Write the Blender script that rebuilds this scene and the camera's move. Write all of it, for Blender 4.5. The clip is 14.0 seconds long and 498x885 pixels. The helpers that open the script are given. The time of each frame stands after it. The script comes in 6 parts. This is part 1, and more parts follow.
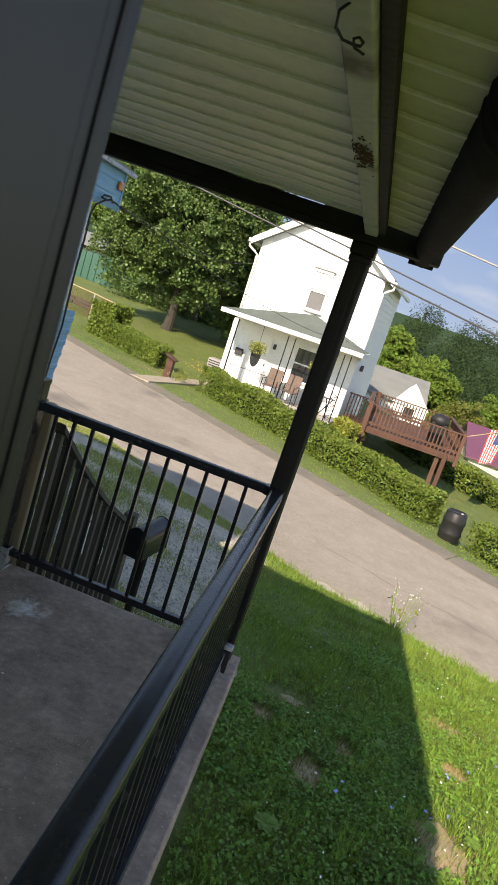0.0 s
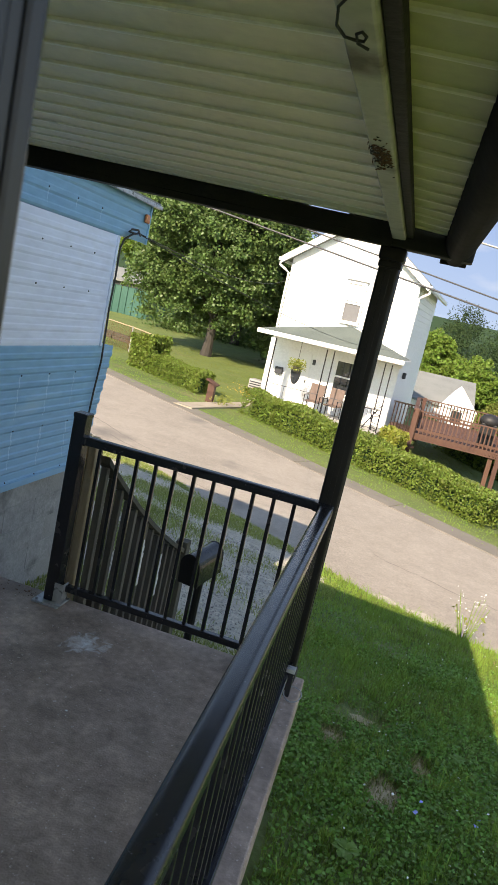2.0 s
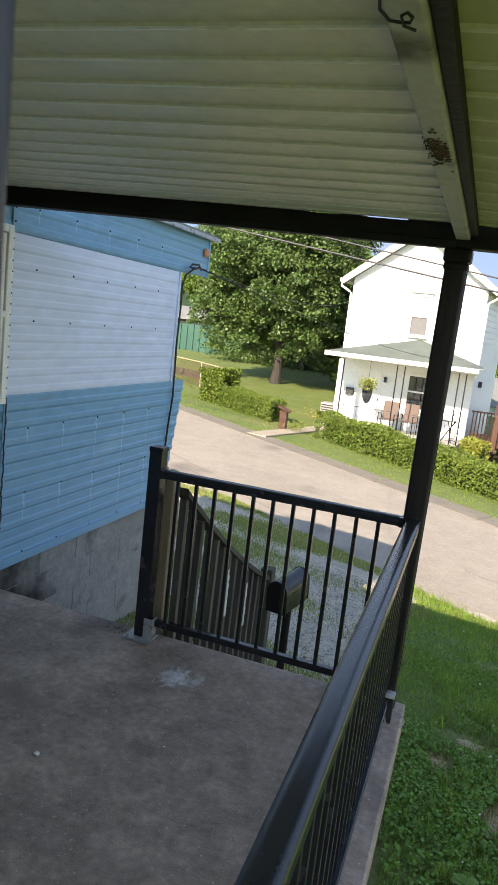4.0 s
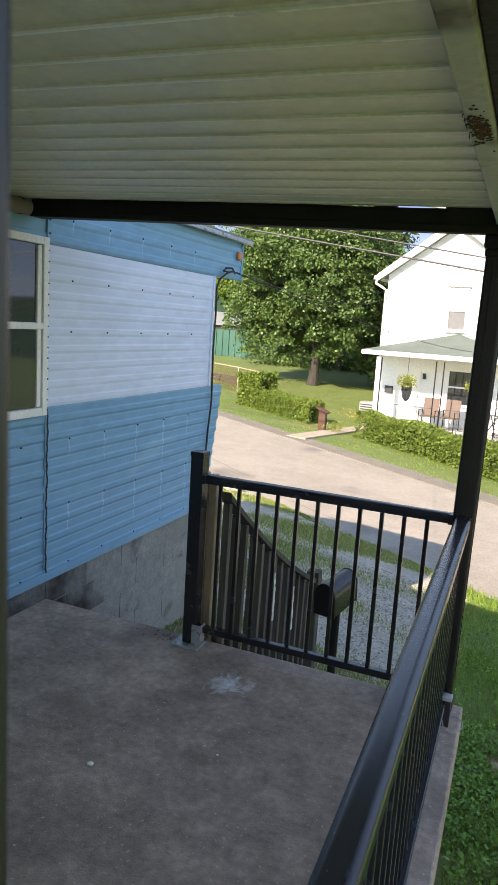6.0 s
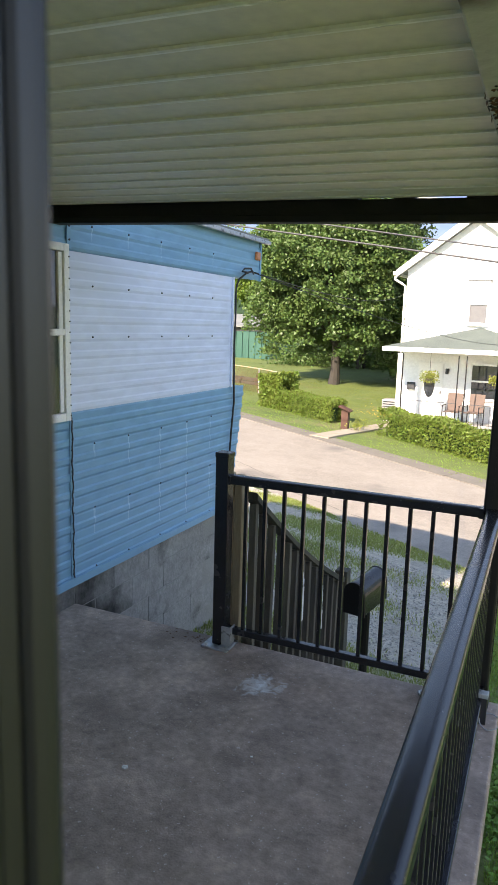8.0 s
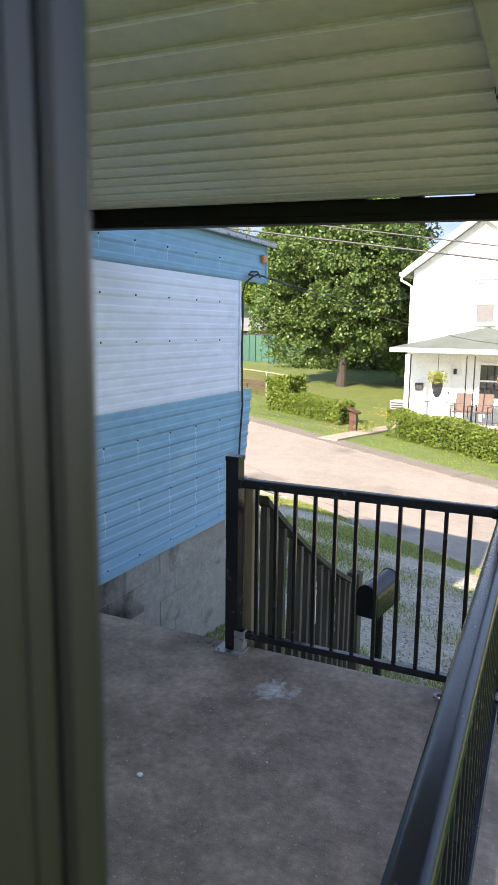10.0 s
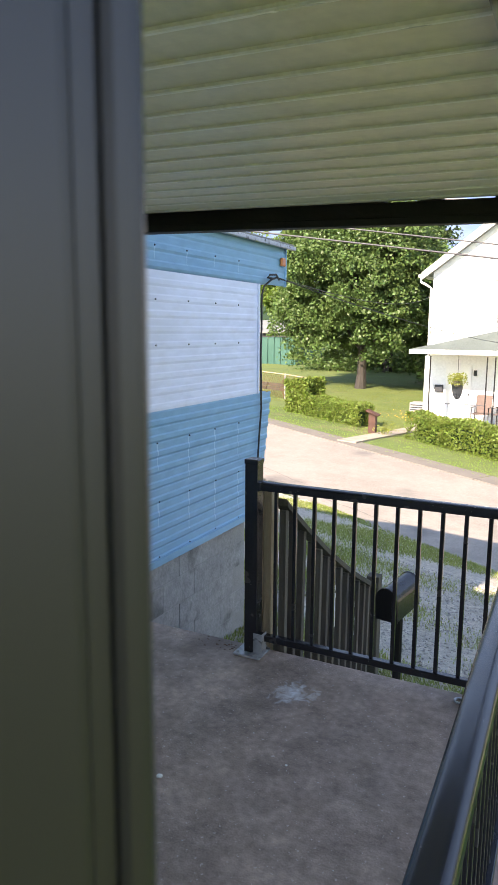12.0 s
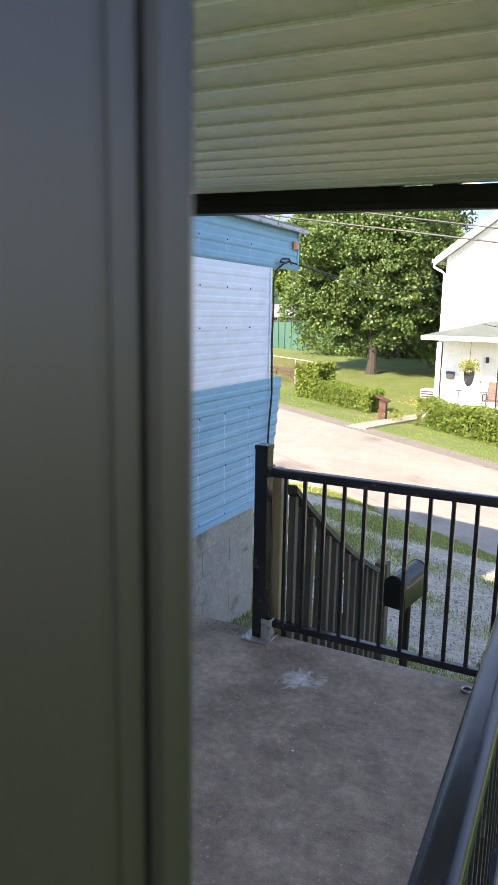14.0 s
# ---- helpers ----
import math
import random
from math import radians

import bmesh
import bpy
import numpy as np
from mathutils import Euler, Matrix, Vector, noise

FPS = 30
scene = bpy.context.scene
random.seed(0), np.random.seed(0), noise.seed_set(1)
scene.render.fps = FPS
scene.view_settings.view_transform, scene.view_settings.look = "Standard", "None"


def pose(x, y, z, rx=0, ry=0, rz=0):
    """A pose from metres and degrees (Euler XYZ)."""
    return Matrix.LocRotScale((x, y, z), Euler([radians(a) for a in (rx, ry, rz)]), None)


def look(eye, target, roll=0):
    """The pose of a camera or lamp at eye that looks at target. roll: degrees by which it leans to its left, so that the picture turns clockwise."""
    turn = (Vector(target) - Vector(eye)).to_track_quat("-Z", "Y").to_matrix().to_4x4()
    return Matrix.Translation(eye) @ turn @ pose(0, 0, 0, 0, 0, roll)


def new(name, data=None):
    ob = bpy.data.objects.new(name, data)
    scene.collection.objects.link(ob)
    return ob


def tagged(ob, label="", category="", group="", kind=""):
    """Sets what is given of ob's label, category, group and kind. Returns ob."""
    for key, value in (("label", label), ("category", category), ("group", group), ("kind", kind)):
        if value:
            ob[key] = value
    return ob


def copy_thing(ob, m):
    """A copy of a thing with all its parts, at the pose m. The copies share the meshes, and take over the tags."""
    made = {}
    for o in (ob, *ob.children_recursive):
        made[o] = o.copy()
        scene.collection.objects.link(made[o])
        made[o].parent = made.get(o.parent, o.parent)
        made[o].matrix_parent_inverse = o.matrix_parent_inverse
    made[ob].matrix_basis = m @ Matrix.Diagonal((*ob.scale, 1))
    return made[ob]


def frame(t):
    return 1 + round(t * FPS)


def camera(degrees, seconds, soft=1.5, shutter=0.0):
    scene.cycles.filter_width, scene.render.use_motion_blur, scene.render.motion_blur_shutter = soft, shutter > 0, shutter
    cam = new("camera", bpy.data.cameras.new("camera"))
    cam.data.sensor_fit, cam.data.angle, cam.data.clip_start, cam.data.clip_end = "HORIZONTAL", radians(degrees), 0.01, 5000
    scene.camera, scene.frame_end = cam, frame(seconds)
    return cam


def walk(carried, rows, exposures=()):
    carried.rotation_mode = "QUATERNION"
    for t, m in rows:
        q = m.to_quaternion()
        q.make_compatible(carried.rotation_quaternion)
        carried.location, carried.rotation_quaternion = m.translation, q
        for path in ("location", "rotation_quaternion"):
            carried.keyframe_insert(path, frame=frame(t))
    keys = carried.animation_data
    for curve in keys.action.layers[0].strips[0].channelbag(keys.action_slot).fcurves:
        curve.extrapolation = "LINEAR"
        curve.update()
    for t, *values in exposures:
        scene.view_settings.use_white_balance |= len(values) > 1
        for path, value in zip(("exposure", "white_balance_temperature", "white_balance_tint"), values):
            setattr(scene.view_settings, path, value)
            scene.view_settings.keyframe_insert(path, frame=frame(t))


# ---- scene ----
cam = camera(39.5, 14.0, soft=0.75)
cam.data.dof.use_dof = True
cam.data.dof.focus_distance = 7.0
cam.data.dof.aperture_fstop = 48.0
PATH = [
    (0, look((-0.1476, 0.5517, 1.6449), (-0.4334, 2.4903, 1.2447), 18.26)),
    (0.5, look((-0.1459, 0.5695, 1.6397), (-0.4524, 2.5059, 1.2447), 15.15)),
    (1, look((-0.1512, 0.5881, 1.6263), (-0.4980, 2.5229, 1.2571), 13.56)),
    (1.5, look((-0.1446, 0.5854, 1.6267), (-0.5040, 2.5182, 1.2596), 13.25)),
    (2, look((-0.1365, 0.5870, 1.6397), (-0.5668, 2.5024, 1.2575), 12.52)),
    (2.5, look((-0.1432, 0.6098, 1.6337), (-0.6468, 2.5062, 1.2462), 10.93)),
    (3, look((-0.1367, 0.6126, 1.6264), (-0.7048, 2.4973, 1.2724), 8.94)),
    (5.5, look((-0.1591, 0.6523, 1.5977), (-0.8819, 2.4862, 1.2596), 4.46)),
    (6, look((-0.1646, 0.6583, 1.5958), (-0.9222, 2.4777, 1.2554), 3.68)),
    (6.5, look((-0.1701, 0.6644, 1.5932), (-0.9548, 2.4721, 1.2519), 2.99)),
    (7, look((-0.1715, 0.6656, 1.5895), (-0.9728, 2.4661, 1.2487), 2.32)),
    (7.5, look((-0.1750, 0.6672, 1.5862), (-0.9866, 2.4632, 1.2456), 2.01)),
    (8, look((-0.1787, 0.6699, 1.5826), (-0.9963, 2.4634, 1.2436), 1.66)),
    (10.5, look((-0.1956, 0.6831, 1.5785), (-1.0409, 2.4661, 1.2522), 0.50)),
    (11, look((-0.1979, 0.6851, 1.5789), (-1.0550, 2.4628, 1.2541), 0.47)),
    (11.5, look((-0.1930, 0.6772, 1.5822), (-1.0640, 2.4485, 1.2598), 0.11)),
    (12, look((-0.1907, 0.6718, 1.5837), (-1.0794, 2.4341, 1.2604), 0.38)),
    (12.5, look((-0.1923, 0.6707, 1.5877), (-1.0893, 2.4244, 1.2414), 1.11)),
    (13, look((-0.1923, 0.6684, 1.5853), (-1.0940, 2.4181, 1.2307), 0.87)),
    (13.5, look((-0.1970, 0.6743, 1.5831), (-1.1014, 2.4211, 1.2216), 0.70)),
    (14, look((-0.2021, 0.6820, 1.5877), (-1.1103, 2.4254, 1.2195), 1.01)),
]
EXPOSURES = [(0.0, 1.08, 8000, 15), (1.5, 1.29, 8000, 15), (3.0, 1.48, 7900, 15), (6.5, 1.69, 7700, 17), (11.0, 1.93, 7650, 20), (14.0, 2.08, 7650, 22)]
walk(cam, PATH, EXPOSURES)

# ---- light ----
SUN_DIR = Vector((0.228, 0.974, 0)).normalized() * math.cos(radians(34.5)) + Vector((0, 0, -math.sin(radians(34.5))))
world = bpy.data.worlds.new("world")
scene.world = world
world.use_nodes = True
wn = world.node_tree
sky = wn.nodes.new("ShaderNodeTexSky")
sky.sky_type, sky.sun_disc = "NISHITA", False
sky.sun_elevation, sky.sun_rotation = radians(34.5), math.atan2(-SUN_DIR.x, -SUN_DIR.y)
sky.air_density, sky.dust_density, sky.ozone_density = 1.0, 0.15, 1.5
wn.links.new(sky.outputs[0], wn.nodes["Background"].inputs[0])
wn.nodes["Background"].inputs[1].default_value = 0.125
sun_data = bpy.data.lights.new("sun", "SUN")
sun_data.energy, sun_data.angle, sun_data.color = 3.6, radians(0.53), (1.0, 0.94, 0.84)
sun = new("sun", sun_data)
sun.matrix_world = Matrix.Translation((-3, -12, 14)) @ SUN_DIR.to_track_quat("-Z", "Y").to_matrix().to_4x4()


def sky_backdrop():
    """Pale blue summer sky with thin cloud, far behind the hill."""
    m = bpy.data.materials.new("distant_sky")
    m.use_nodes = True
    n, l = m.node_tree.nodes, m.node_tree.links
    n.remove(n["Principled BSDF"])
    em = n.new("ShaderNodeEmission")
    co = n.new("ShaderNodeTexCoord")
    sep = n.new("ShaderNodeSeparateXYZ")
    up = n.new("ShaderNodeMapRange")
    up.inputs["From Min"].default_value, up.inputs["From Max"].default_value = 0.0, 420.0
    ramp = n.new("ShaderNodeMix")
    ramp.data_type = "RGBA"
    ramp.inputs["A"].default_value, ramp.inputs["B"].default_value = (0.20, 0.285, 0.43, 1), (0.085, 0.165, 0.36, 1)
    cloud = n.new("ShaderNodeTexNoise")
    cloud.inputs["Scale"].default_value, cloud.inputs["Detail"].default_value = 0.006, 7.0
    mapping = n.new("ShaderNodeMapping")
    mapping.inputs["Scale"].default_value = (1, 1, 3.5)
    cover = n.new("ShaderNodeMapRange")
    cover.inputs["From Min"].default_value, cover.inputs["From Max"].default_value, cover.inputs["To Max"].default_value = 0.52, 0.8, 0.5
    mix = n.new("ShaderNodeMix")
    mix.data_type = "RGBA"
    mix.inputs["B"].default_value = (0.38, 0.42, 0.48, 1)
    for a, b in ((co.outputs["Object"], sep.inputs[0]), (sep.outputs["Z"], up.inputs["Value"]), (up.outputs[0], ramp.inputs["Factor"]), (co.outputs["Object"], mapping.inputs[0]), (mapping.outputs[0], cloud.inputs["Vector"]),
                 (cloud.outputs["Fac"], cover.inputs["Value"]), (cover.outputs[0], mix.inputs["Factor"]), (ramp.outputs["Result"], mix.inputs["A"]), (mix.outputs["Result"], em.inputs[0]), (em.outputs[0], n["Material Output"].inputs[0])):
        l.new(a, b)
    bm = bmesh.new()
    rows = [[bm.verts.new((1400 * math.sin(radians(a)), 1400 * math.cos(radians(a)), z)) for a in range(-66, 67, 6)] for z in (-120, 420)]
    for k in range(len(rows[0]) - 1):
        bm.faces.new((rows[0][k], rows[0][k + 1], rows[1][k + 1], rows[1][k]))
    me = bpy.data.meshes.new("backdrop")
    bm.to_mesh(me)
    bm.free()
    me.materials.append(m)
    tagged(new("backdrop", me), "pale blue summer sky with thin cloud", "sky", kind="structure")


sky_backdrop()


# ---- materials ----
def surf(name, a, b, scale=8.0, rough=0.7, bump=0.15, metal=0.0, fine=60.0, stretch=(1, 1, 1), stain=None, stain_scale=1.5,
         stain_at=0.6, island=0.0, obj=0.0, spec=0.5, bump_scale=1.0, sss=0.0, noise_detail=6.0, mottle=0.0, specks=None):
    """A surface whose colour goes between a and b at two scales, with fine relief and, where given, stains."""
    m = bpy.data.materials.new(name)
    m.use_nodes = True
    n, l = m.node_tree.nodes, m.node_tree.links
    bsdf = n["Principled BSDF"]
    co = n.new("ShaderNodeNewGeometry")
    mp = n.new("ShaderNodeMapping")
    mp.inputs["Scale"].default_value = stretch
    l.new(co.outputs["Position"], mp.inputs[0])

    def noisy(sc, detail=noise_detail):
        t = n.new("ShaderNodeTexNoise")
        t.inputs["Scale"].default_value, t.inputs["Detail"].default_value = sc, detail
        l.new(mp.outputs[0], t.inputs["Vector"])
        return t.outputs["Fac"]

    def ramp(x, lo, hi):
        r = n.new("ShaderNodeMapRange")
        r.inputs["From Min"].default_value, r.inputs["From Max"].default_value = lo, hi
        l.new(x, r.inputs["Value"])
        return r.outputs[0]

    def mix(f, x, y, kind="MIX"):
        k = n.new("ShaderNodeMix")
        k.data_type, k.blend_type = "RGBA", kind
        for v, s in ((f, k.inputs["Factor"]), (x, k.inputs["A"]), (y, k.inputs["B"])):
            if isinstance(v, (int, float)):
                s.default_value = v
            elif isinstance(v, tuple):
                s.default_value = (*v, 1)
            else:
                l.new(v, s)
        return k.outputs["Result"]

    big, small = noisy(scale), noisy(fine, 3.0)
    col = mix(ramp(big, 0.3, 0.7), a, b)
    col = mix(ramp(small, 0.3, 0.75), col, mix(0.5, a, b), "MIX")
    shade = n.new("ShaderNodeMapRange")
    shade.inputs["To Min"].default_value, shade.inputs["To Max"].default_value = 0.82, 1.14
    l.new(small, shade.inputs["Value"])
    grey = n.new("ShaderNodeCombineColor")
    for i in range(3):
        l.new(shade.outputs[0], grey.inputs[i])
    col = mix(1.0, col, grey.outputs[0], "MULTIPLY")
    if mottle:
        for sc in (2.6, 11.0, 34.0):
            v = n.new("ShaderNodeMapRange")
            v.inputs["From Min"].default_value, v.inputs["From Max"].default_value = 0.3, 0.7
            v.inputs["To Min"].default_value, v.inputs["To Max"].default_value = 1 - mottle, 1 + mottle
            l.new(noisy(sc, 9.0), v.inputs["Value"])
            vc = n.new("ShaderNodeCombineColor")
            for i in range(3):
                l.new(v.outputs[0], vc.inputs[i])
            col = mix(1.0, col, vc.outputs[0], "MULTIPLY")
    if specks:
        colour, sc, at = specks
        col = mix(ramp(noisy(sc, 2.0), at, at + 0.06), col, colour)
    if stain:
        s = noisy(stain_scale, 8.0)
        col = mix(ramp(s, stain_at, stain_at + 0.14), col, stain)
    for amount, node, out in ((island, "ShaderNodeNewGeometry", "Random Per Island"), (obj, "ShaderNodeObjectInfo", "Random")):
        if amount:
            g = n.new(node)
            hue = n.new("ShaderNodeHueSaturation")
            v = n.new("ShaderNodeMapRange")
            v.inputs["To Min"].default_value, v.inputs["To Max"].default_value = 1 - amount, 1 + amount
            h = n.new("ShaderNodeMapRange")
            h.inputs["To Min"].default_value, h.inputs["To Max"].default_value = 0.5 - amount * 0.06, 0.5 + amount * 0.04
            l.new(g.outputs[out], v.inputs["Value"])
            l.new(g.outputs[out], h.inputs["Value"])
            l.new(v.outputs[0], hue.inputs["Value"])
            l.new(h.outputs[0], hue.inputs["Hue"])
            l.new(col, hue.inputs["Color"])
            col = hue.outputs[0]
    l.new(col, bsdf.inputs["Base Color"])
    rr = n.new("ShaderNodeMapRange")
    rr.inputs["To Min"].default_value, rr.inputs["To Max"].default_value = max(0.03, rough - 0.12), min(1, rough + 0.12)
    l.new(big, rr.inputs["Value"])
    l.new(rr.outputs[0], bsdf.inputs["Roughness"])
    bsdf.inputs["Metallic"].default_value = metal
    bsdf.inputs["Specular IOR Level"].default_value = spec
    if sss:
        bsdf.inputs["Transmission Weight"].default_value = 0
        tr = n.new("ShaderNodeBsdfTranslucent")
        l.new(col, tr.inputs[0])
        add = n.new("ShaderNodeMixShader")
        add.inputs[0].default_value = sss
        l.new(bsdf.outputs[0], add.inputs[1])
        l.new(tr.outputs[0], add.inputs[2])
        l.new(add.outputs[0], n["Material Output"].inputs[0])
    if bump:
        bn = n.new("ShaderNodeBump")
        bn.inputs["Strength"].default_value, bn.inputs["Distance"].default_value = bump, 0.01 * bump_scale
        l.new(small, bn.inputs["Height"])
        l.new(bn.outputs[0], bsdf.inputs["Normal"])
    return m


def glass(name, tint=(0.9, 0.95, 0.95)):
    m = bpy.data.materials.new(name)
    m.use_nodes = True
    b = m.node_tree.nodes["Principled BSDF"]
    b.inputs["Base Color"].default_value = (*tint, 1)
    b.inputs["Roughness"].default_value = 0.03
    b.inputs["Transmission Weight"].default_value = 1.0
    b.inputs["IOR"].default_value = 1.45
    return m


CONCRETE = surf("porch_concrete", (0.30, 0.211, 0.162), (0.47, 0.348, 0.277), 3.2, 0.7, 0.35, fine=120, mottle=0.2, stain=(0.20, 0.145, 0.112), stain_scale=2.3, stain_at=0.56, specks=((0.60, 0.50, 0.43), 60, 0.66))


def chalk_spill(m, centre, reach):
    """A chalky white spill worked into the concrete: dense in its middle, breaking up outwards."""
    n, l = m.node_tree.nodes, m.node_tree.links
    base = n["Principled BSDF"].inputs["Base Color"]
    under = base.links[0].from_socket
    geo, far, fall, noise, grow, cut, mix = (n.new("ShaderNode" + k) for k in ("NewGeometry", "VectorMath", "MapRange", "TexNoise", "Math", "MapRange", "Mix"))
    far.operation = "DISTANCE"
    far.inputs[1].default_value = centre
    fall.inputs["From Min"].default_value, fall.inputs["From Max"].default_value = 0.0, reach
    fall.inputs["To Min"].default_value, fall.inputs["To Max"].default_value = 0.42, -0.3
    noise.inputs["Scale"].default_value, noise.inputs["Detail"].default_value, noise.inputs["Distortion"].default_value = 21.0, 9.0, 1.2
    grow.operation = "ADD"
    cut.inputs["From Min"].default_value, cut.inputs["From Max"].default_value, cut.inputs["To Max"].default_value = 0.60, 0.98, 0.95
    mix.data_type = "RGBA"
    mix.inputs["B"].default_value = (0.80, 0.80, 0.80, 1)
    for a, b in ((geo.outputs["Position"], far.inputs[0]), (geo.outputs["Position"], noise.inputs["Vector"]), (far.outputs["Value"], fall.inputs["Value"]), (fall.outputs[0], grow.inputs[0]), (noise.outputs["Fac"], grow.inputs[1]), (grow.outputs[0], cut.inputs["Value"]), (cut.outputs[0], mix.inputs["Factor"]), (under, mix.inputs["A"]), (mix.outputs["Result"], base)):
        l.new(a, b)


chalk_spill(CONCRETE, (-1.285, 3.30, 0.0), 0.22)
CONCRETE_PALE = surf("pale_concrete", (0.36, 0.345, 0.32), (0.50, 0.48, 0.45), 4, 0.85, 0.3, fine=70, stain=(0.25, 0.23, 0.2), stain_at=0.6)
BLACK = surf("black_powder_coat", (0.014, 0.014, 0.017), (0.022, 0.022, 0.026), 9, 0.24, 0.0, fine=60, specks=((0.16, 0.16, 0.16), 95, 0.73))
BLACK_DULL = surf("black_wrapped_post", (0.007, 0.0065, 0.0065), (0.013, 0.012, 0.012), 7, 0.45, 0.08, fine=90, spec=0.25)
ZINC = surf("zinc_bracket", (0.33, 0.34, 0.35), (0.55, 0.56, 0.57), 26, 0.4, 0.2, metal=0.5, stain=(0.08, 0.075, 0.07), stain_scale=30, stain_at=0.56)
SOFFIT = surf("soffit_panel", (0.69, 0.635, 0.475), (0.75, 0.695, 0.54), 2.0, 0.45, 0.05, fine=30, stain=(0.60, 0.55, 0.40), stain_scale=2.4, stain_at=0.62)
# Paler rib colours stand in for the light that the rib edges catch.
RIB = surf("rib_highlight_paint", (0.84, 0.82, 0.70), (0.88, 0.86, 0.75), 3, 0.32, 0.05)
RIB_GREEN = surf("olive_rib_highlight", (0.70, 0.69, 0.46), (0.76, 0.75, 0.54), 3, 0.35, 0.05)
SOFFIT_GREEN = surf("olive_soffit_panel", (0.50, 0.50, 0.24), (0.58, 0.57, 0.31), 3.0, 0.55, 0.05, fine=30)
BEAM_PAINT = surf("weathered_white_beam", (0.42, 0.41, 0.36), (0.55, 0.54, 0.48), 5, 0.6, 0.25, fine=40, stain=(0.13, 0.11, 0.08), stain_scale=5, stain_at=0.57)
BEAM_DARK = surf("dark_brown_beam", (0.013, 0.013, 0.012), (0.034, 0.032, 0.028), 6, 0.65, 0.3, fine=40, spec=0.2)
RUST = surf("rust", (0.17, 0.07, 0.025), (0.05, 0.028, 0.016), 30, 0.9, 0.6)
GUTTER = surf("dark_gutter", (0.014, 0.0125, 0.011), (0.034, 0.029, 0.023), 6, 0.75, 0.15, spec=0.02, mottle=0.2)
ALU = surf("brushed_aluminium", (0.050, 0.052, 0.059), (0.064, 0.065, 0.070), 3, 0.42, 0.05, metal=0.85, fine=25, stretch=(1, 1, 0.08))
BLUE = surf("blue_trailer_paint", (0.135, 0.32, 0.49), (0.19, 0.40, 0.57), 1.6, 0.42, 0.05, fine=22, stretch=(1, 0.35, 1), stain=(0.26, 0.45, 0.58), stain_scale=2.6, stain_at=0.62)
WHITE_TR = surf("white_trailer_paint", (0.61, 0.68, 0.85), (0.69, 0.75, 0.89), 1.8, 0.4, 0.05, fine=24, stretch=(1, 0.3, 1), stain=(0.56, 0.62, 0.74), stain_scale=2.2, stain_at=0.6)
SCREW = surf("dark_screw", (0.02, 0.025, 0.03), (0.05, 0.05, 0.055), 60, 0.6, 0)
STREAK = surf("pale_streak", (0.33, 0.52, 0.66), (0.24, 0.44, 0.60), 30, 0.5, 0)
BLOCK = surf("concrete_block", (0.24, 0.235, 0.225), (0.36, 0.35, 0.34), 2.5, 0.92, 0.5, fine=55, stain=(0.075, 0.075, 0.07), stain_scale=2.6, stain_at=0.54, mottle=0.12, obj=0.03)
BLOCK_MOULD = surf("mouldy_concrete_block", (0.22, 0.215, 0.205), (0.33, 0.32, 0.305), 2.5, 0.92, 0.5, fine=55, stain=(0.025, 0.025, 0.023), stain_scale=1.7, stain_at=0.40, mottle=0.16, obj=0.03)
MORTAR = surf("mortar", (0.24, 0.235, 0.22), (0.33, 0.32, 0.3), 8, 0.95, 0.4)
OLD_WOOD = surf("weathered_wood", (0.058, 0.050, 0.039), (0.13, 0.114, 0.092), 4, 0.85, 0.5, fine=40, stretch=(6, 6, 0.6), stain=(0.10, 0.085, 0.06), stain_scale=2, stain_at=0.58, obj=0.22)
NEW_WOOD = surf("tan_lumber", (0.33, 0.25, 0.15), (0.44, 0.345, 0.22), 4, 0.8, 0.35, fine=40, stretch=(8, 8, 0.5))
RAIL_WOOD = surf("mossy_rail_wood", (0.045, 0.041, 0.03), (0.095, 0.083, 0.058), 5, 0.9, 0.5, fine=50)
PEEL = surf("peeling_white_paint", (0.75, 0.75, 0.72), (0.62, 0.62, 0.58), 12, 0.8, 0.3)
DARK_DECK = surf("dark_brown_deck_stain", (0.022, 0.013, 0.009), (0.04, 0.024, 0.017), 3, 0.8, 0.3, fine=30, spec=0.2)
DECK_WOOD = surf("red_brown_deck_stain", (0.072, 0.033, 0.021), (0.12, 0.057, 0.036), 3, 0.75, 0.3, fine=30, obj=0.15)
WHITE = surf("white_siding", (0.80, 0.80, 0.79), (0.84, 0.84, 0.83), 1.2, 0.55, 0.03, fine=14)
TRIM = surf("white_trim", (0.80, 0.79, 0.76), (0.85, 0.84, 0.82), 3, 0.5, 0.05)
SHINGLE = surf("grey_green_shingle", (0.075, 0.095, 0.085), (0.125, 0.15, 0.135), 1.5, 0.95, 0.5, fine=24, bump_scale=3)
SHINGLE_GREY = surf("grey_shingle", (0.15, 0.16, 0.155), (0.23, 0.24, 0.23), 1.0, 0.95, 0.5, fine=12, bump_scale=3)
PURPLE = surf("maroon_metal_roof", (0.13, 0.045, 0.085), (0.17, 0.065, 0.11), 1, 0.5, 0.05)
CREAM = surf("cream_wall", (0.62, 0.56, 0.46), (0.70, 0.64, 0.54), 1.2, 0.8, 0.1)
GREEN_METAL = surf("green_metal_siding", (0.018, 0.085, 0.062), (0.03, 0.115, 0.085), 1.0, 0.5, 0.05)
DARK = surf("dark_interior", (0.018, 0.018, 0.02), (0.03, 0.03, 0.032), 3, 0.6, 0)
PANE = surf("dark_pane", (0.02, 0.025, 0.03), (0.035, 0.04, 0.045), 2, -0.08, 0, spec=1.0)
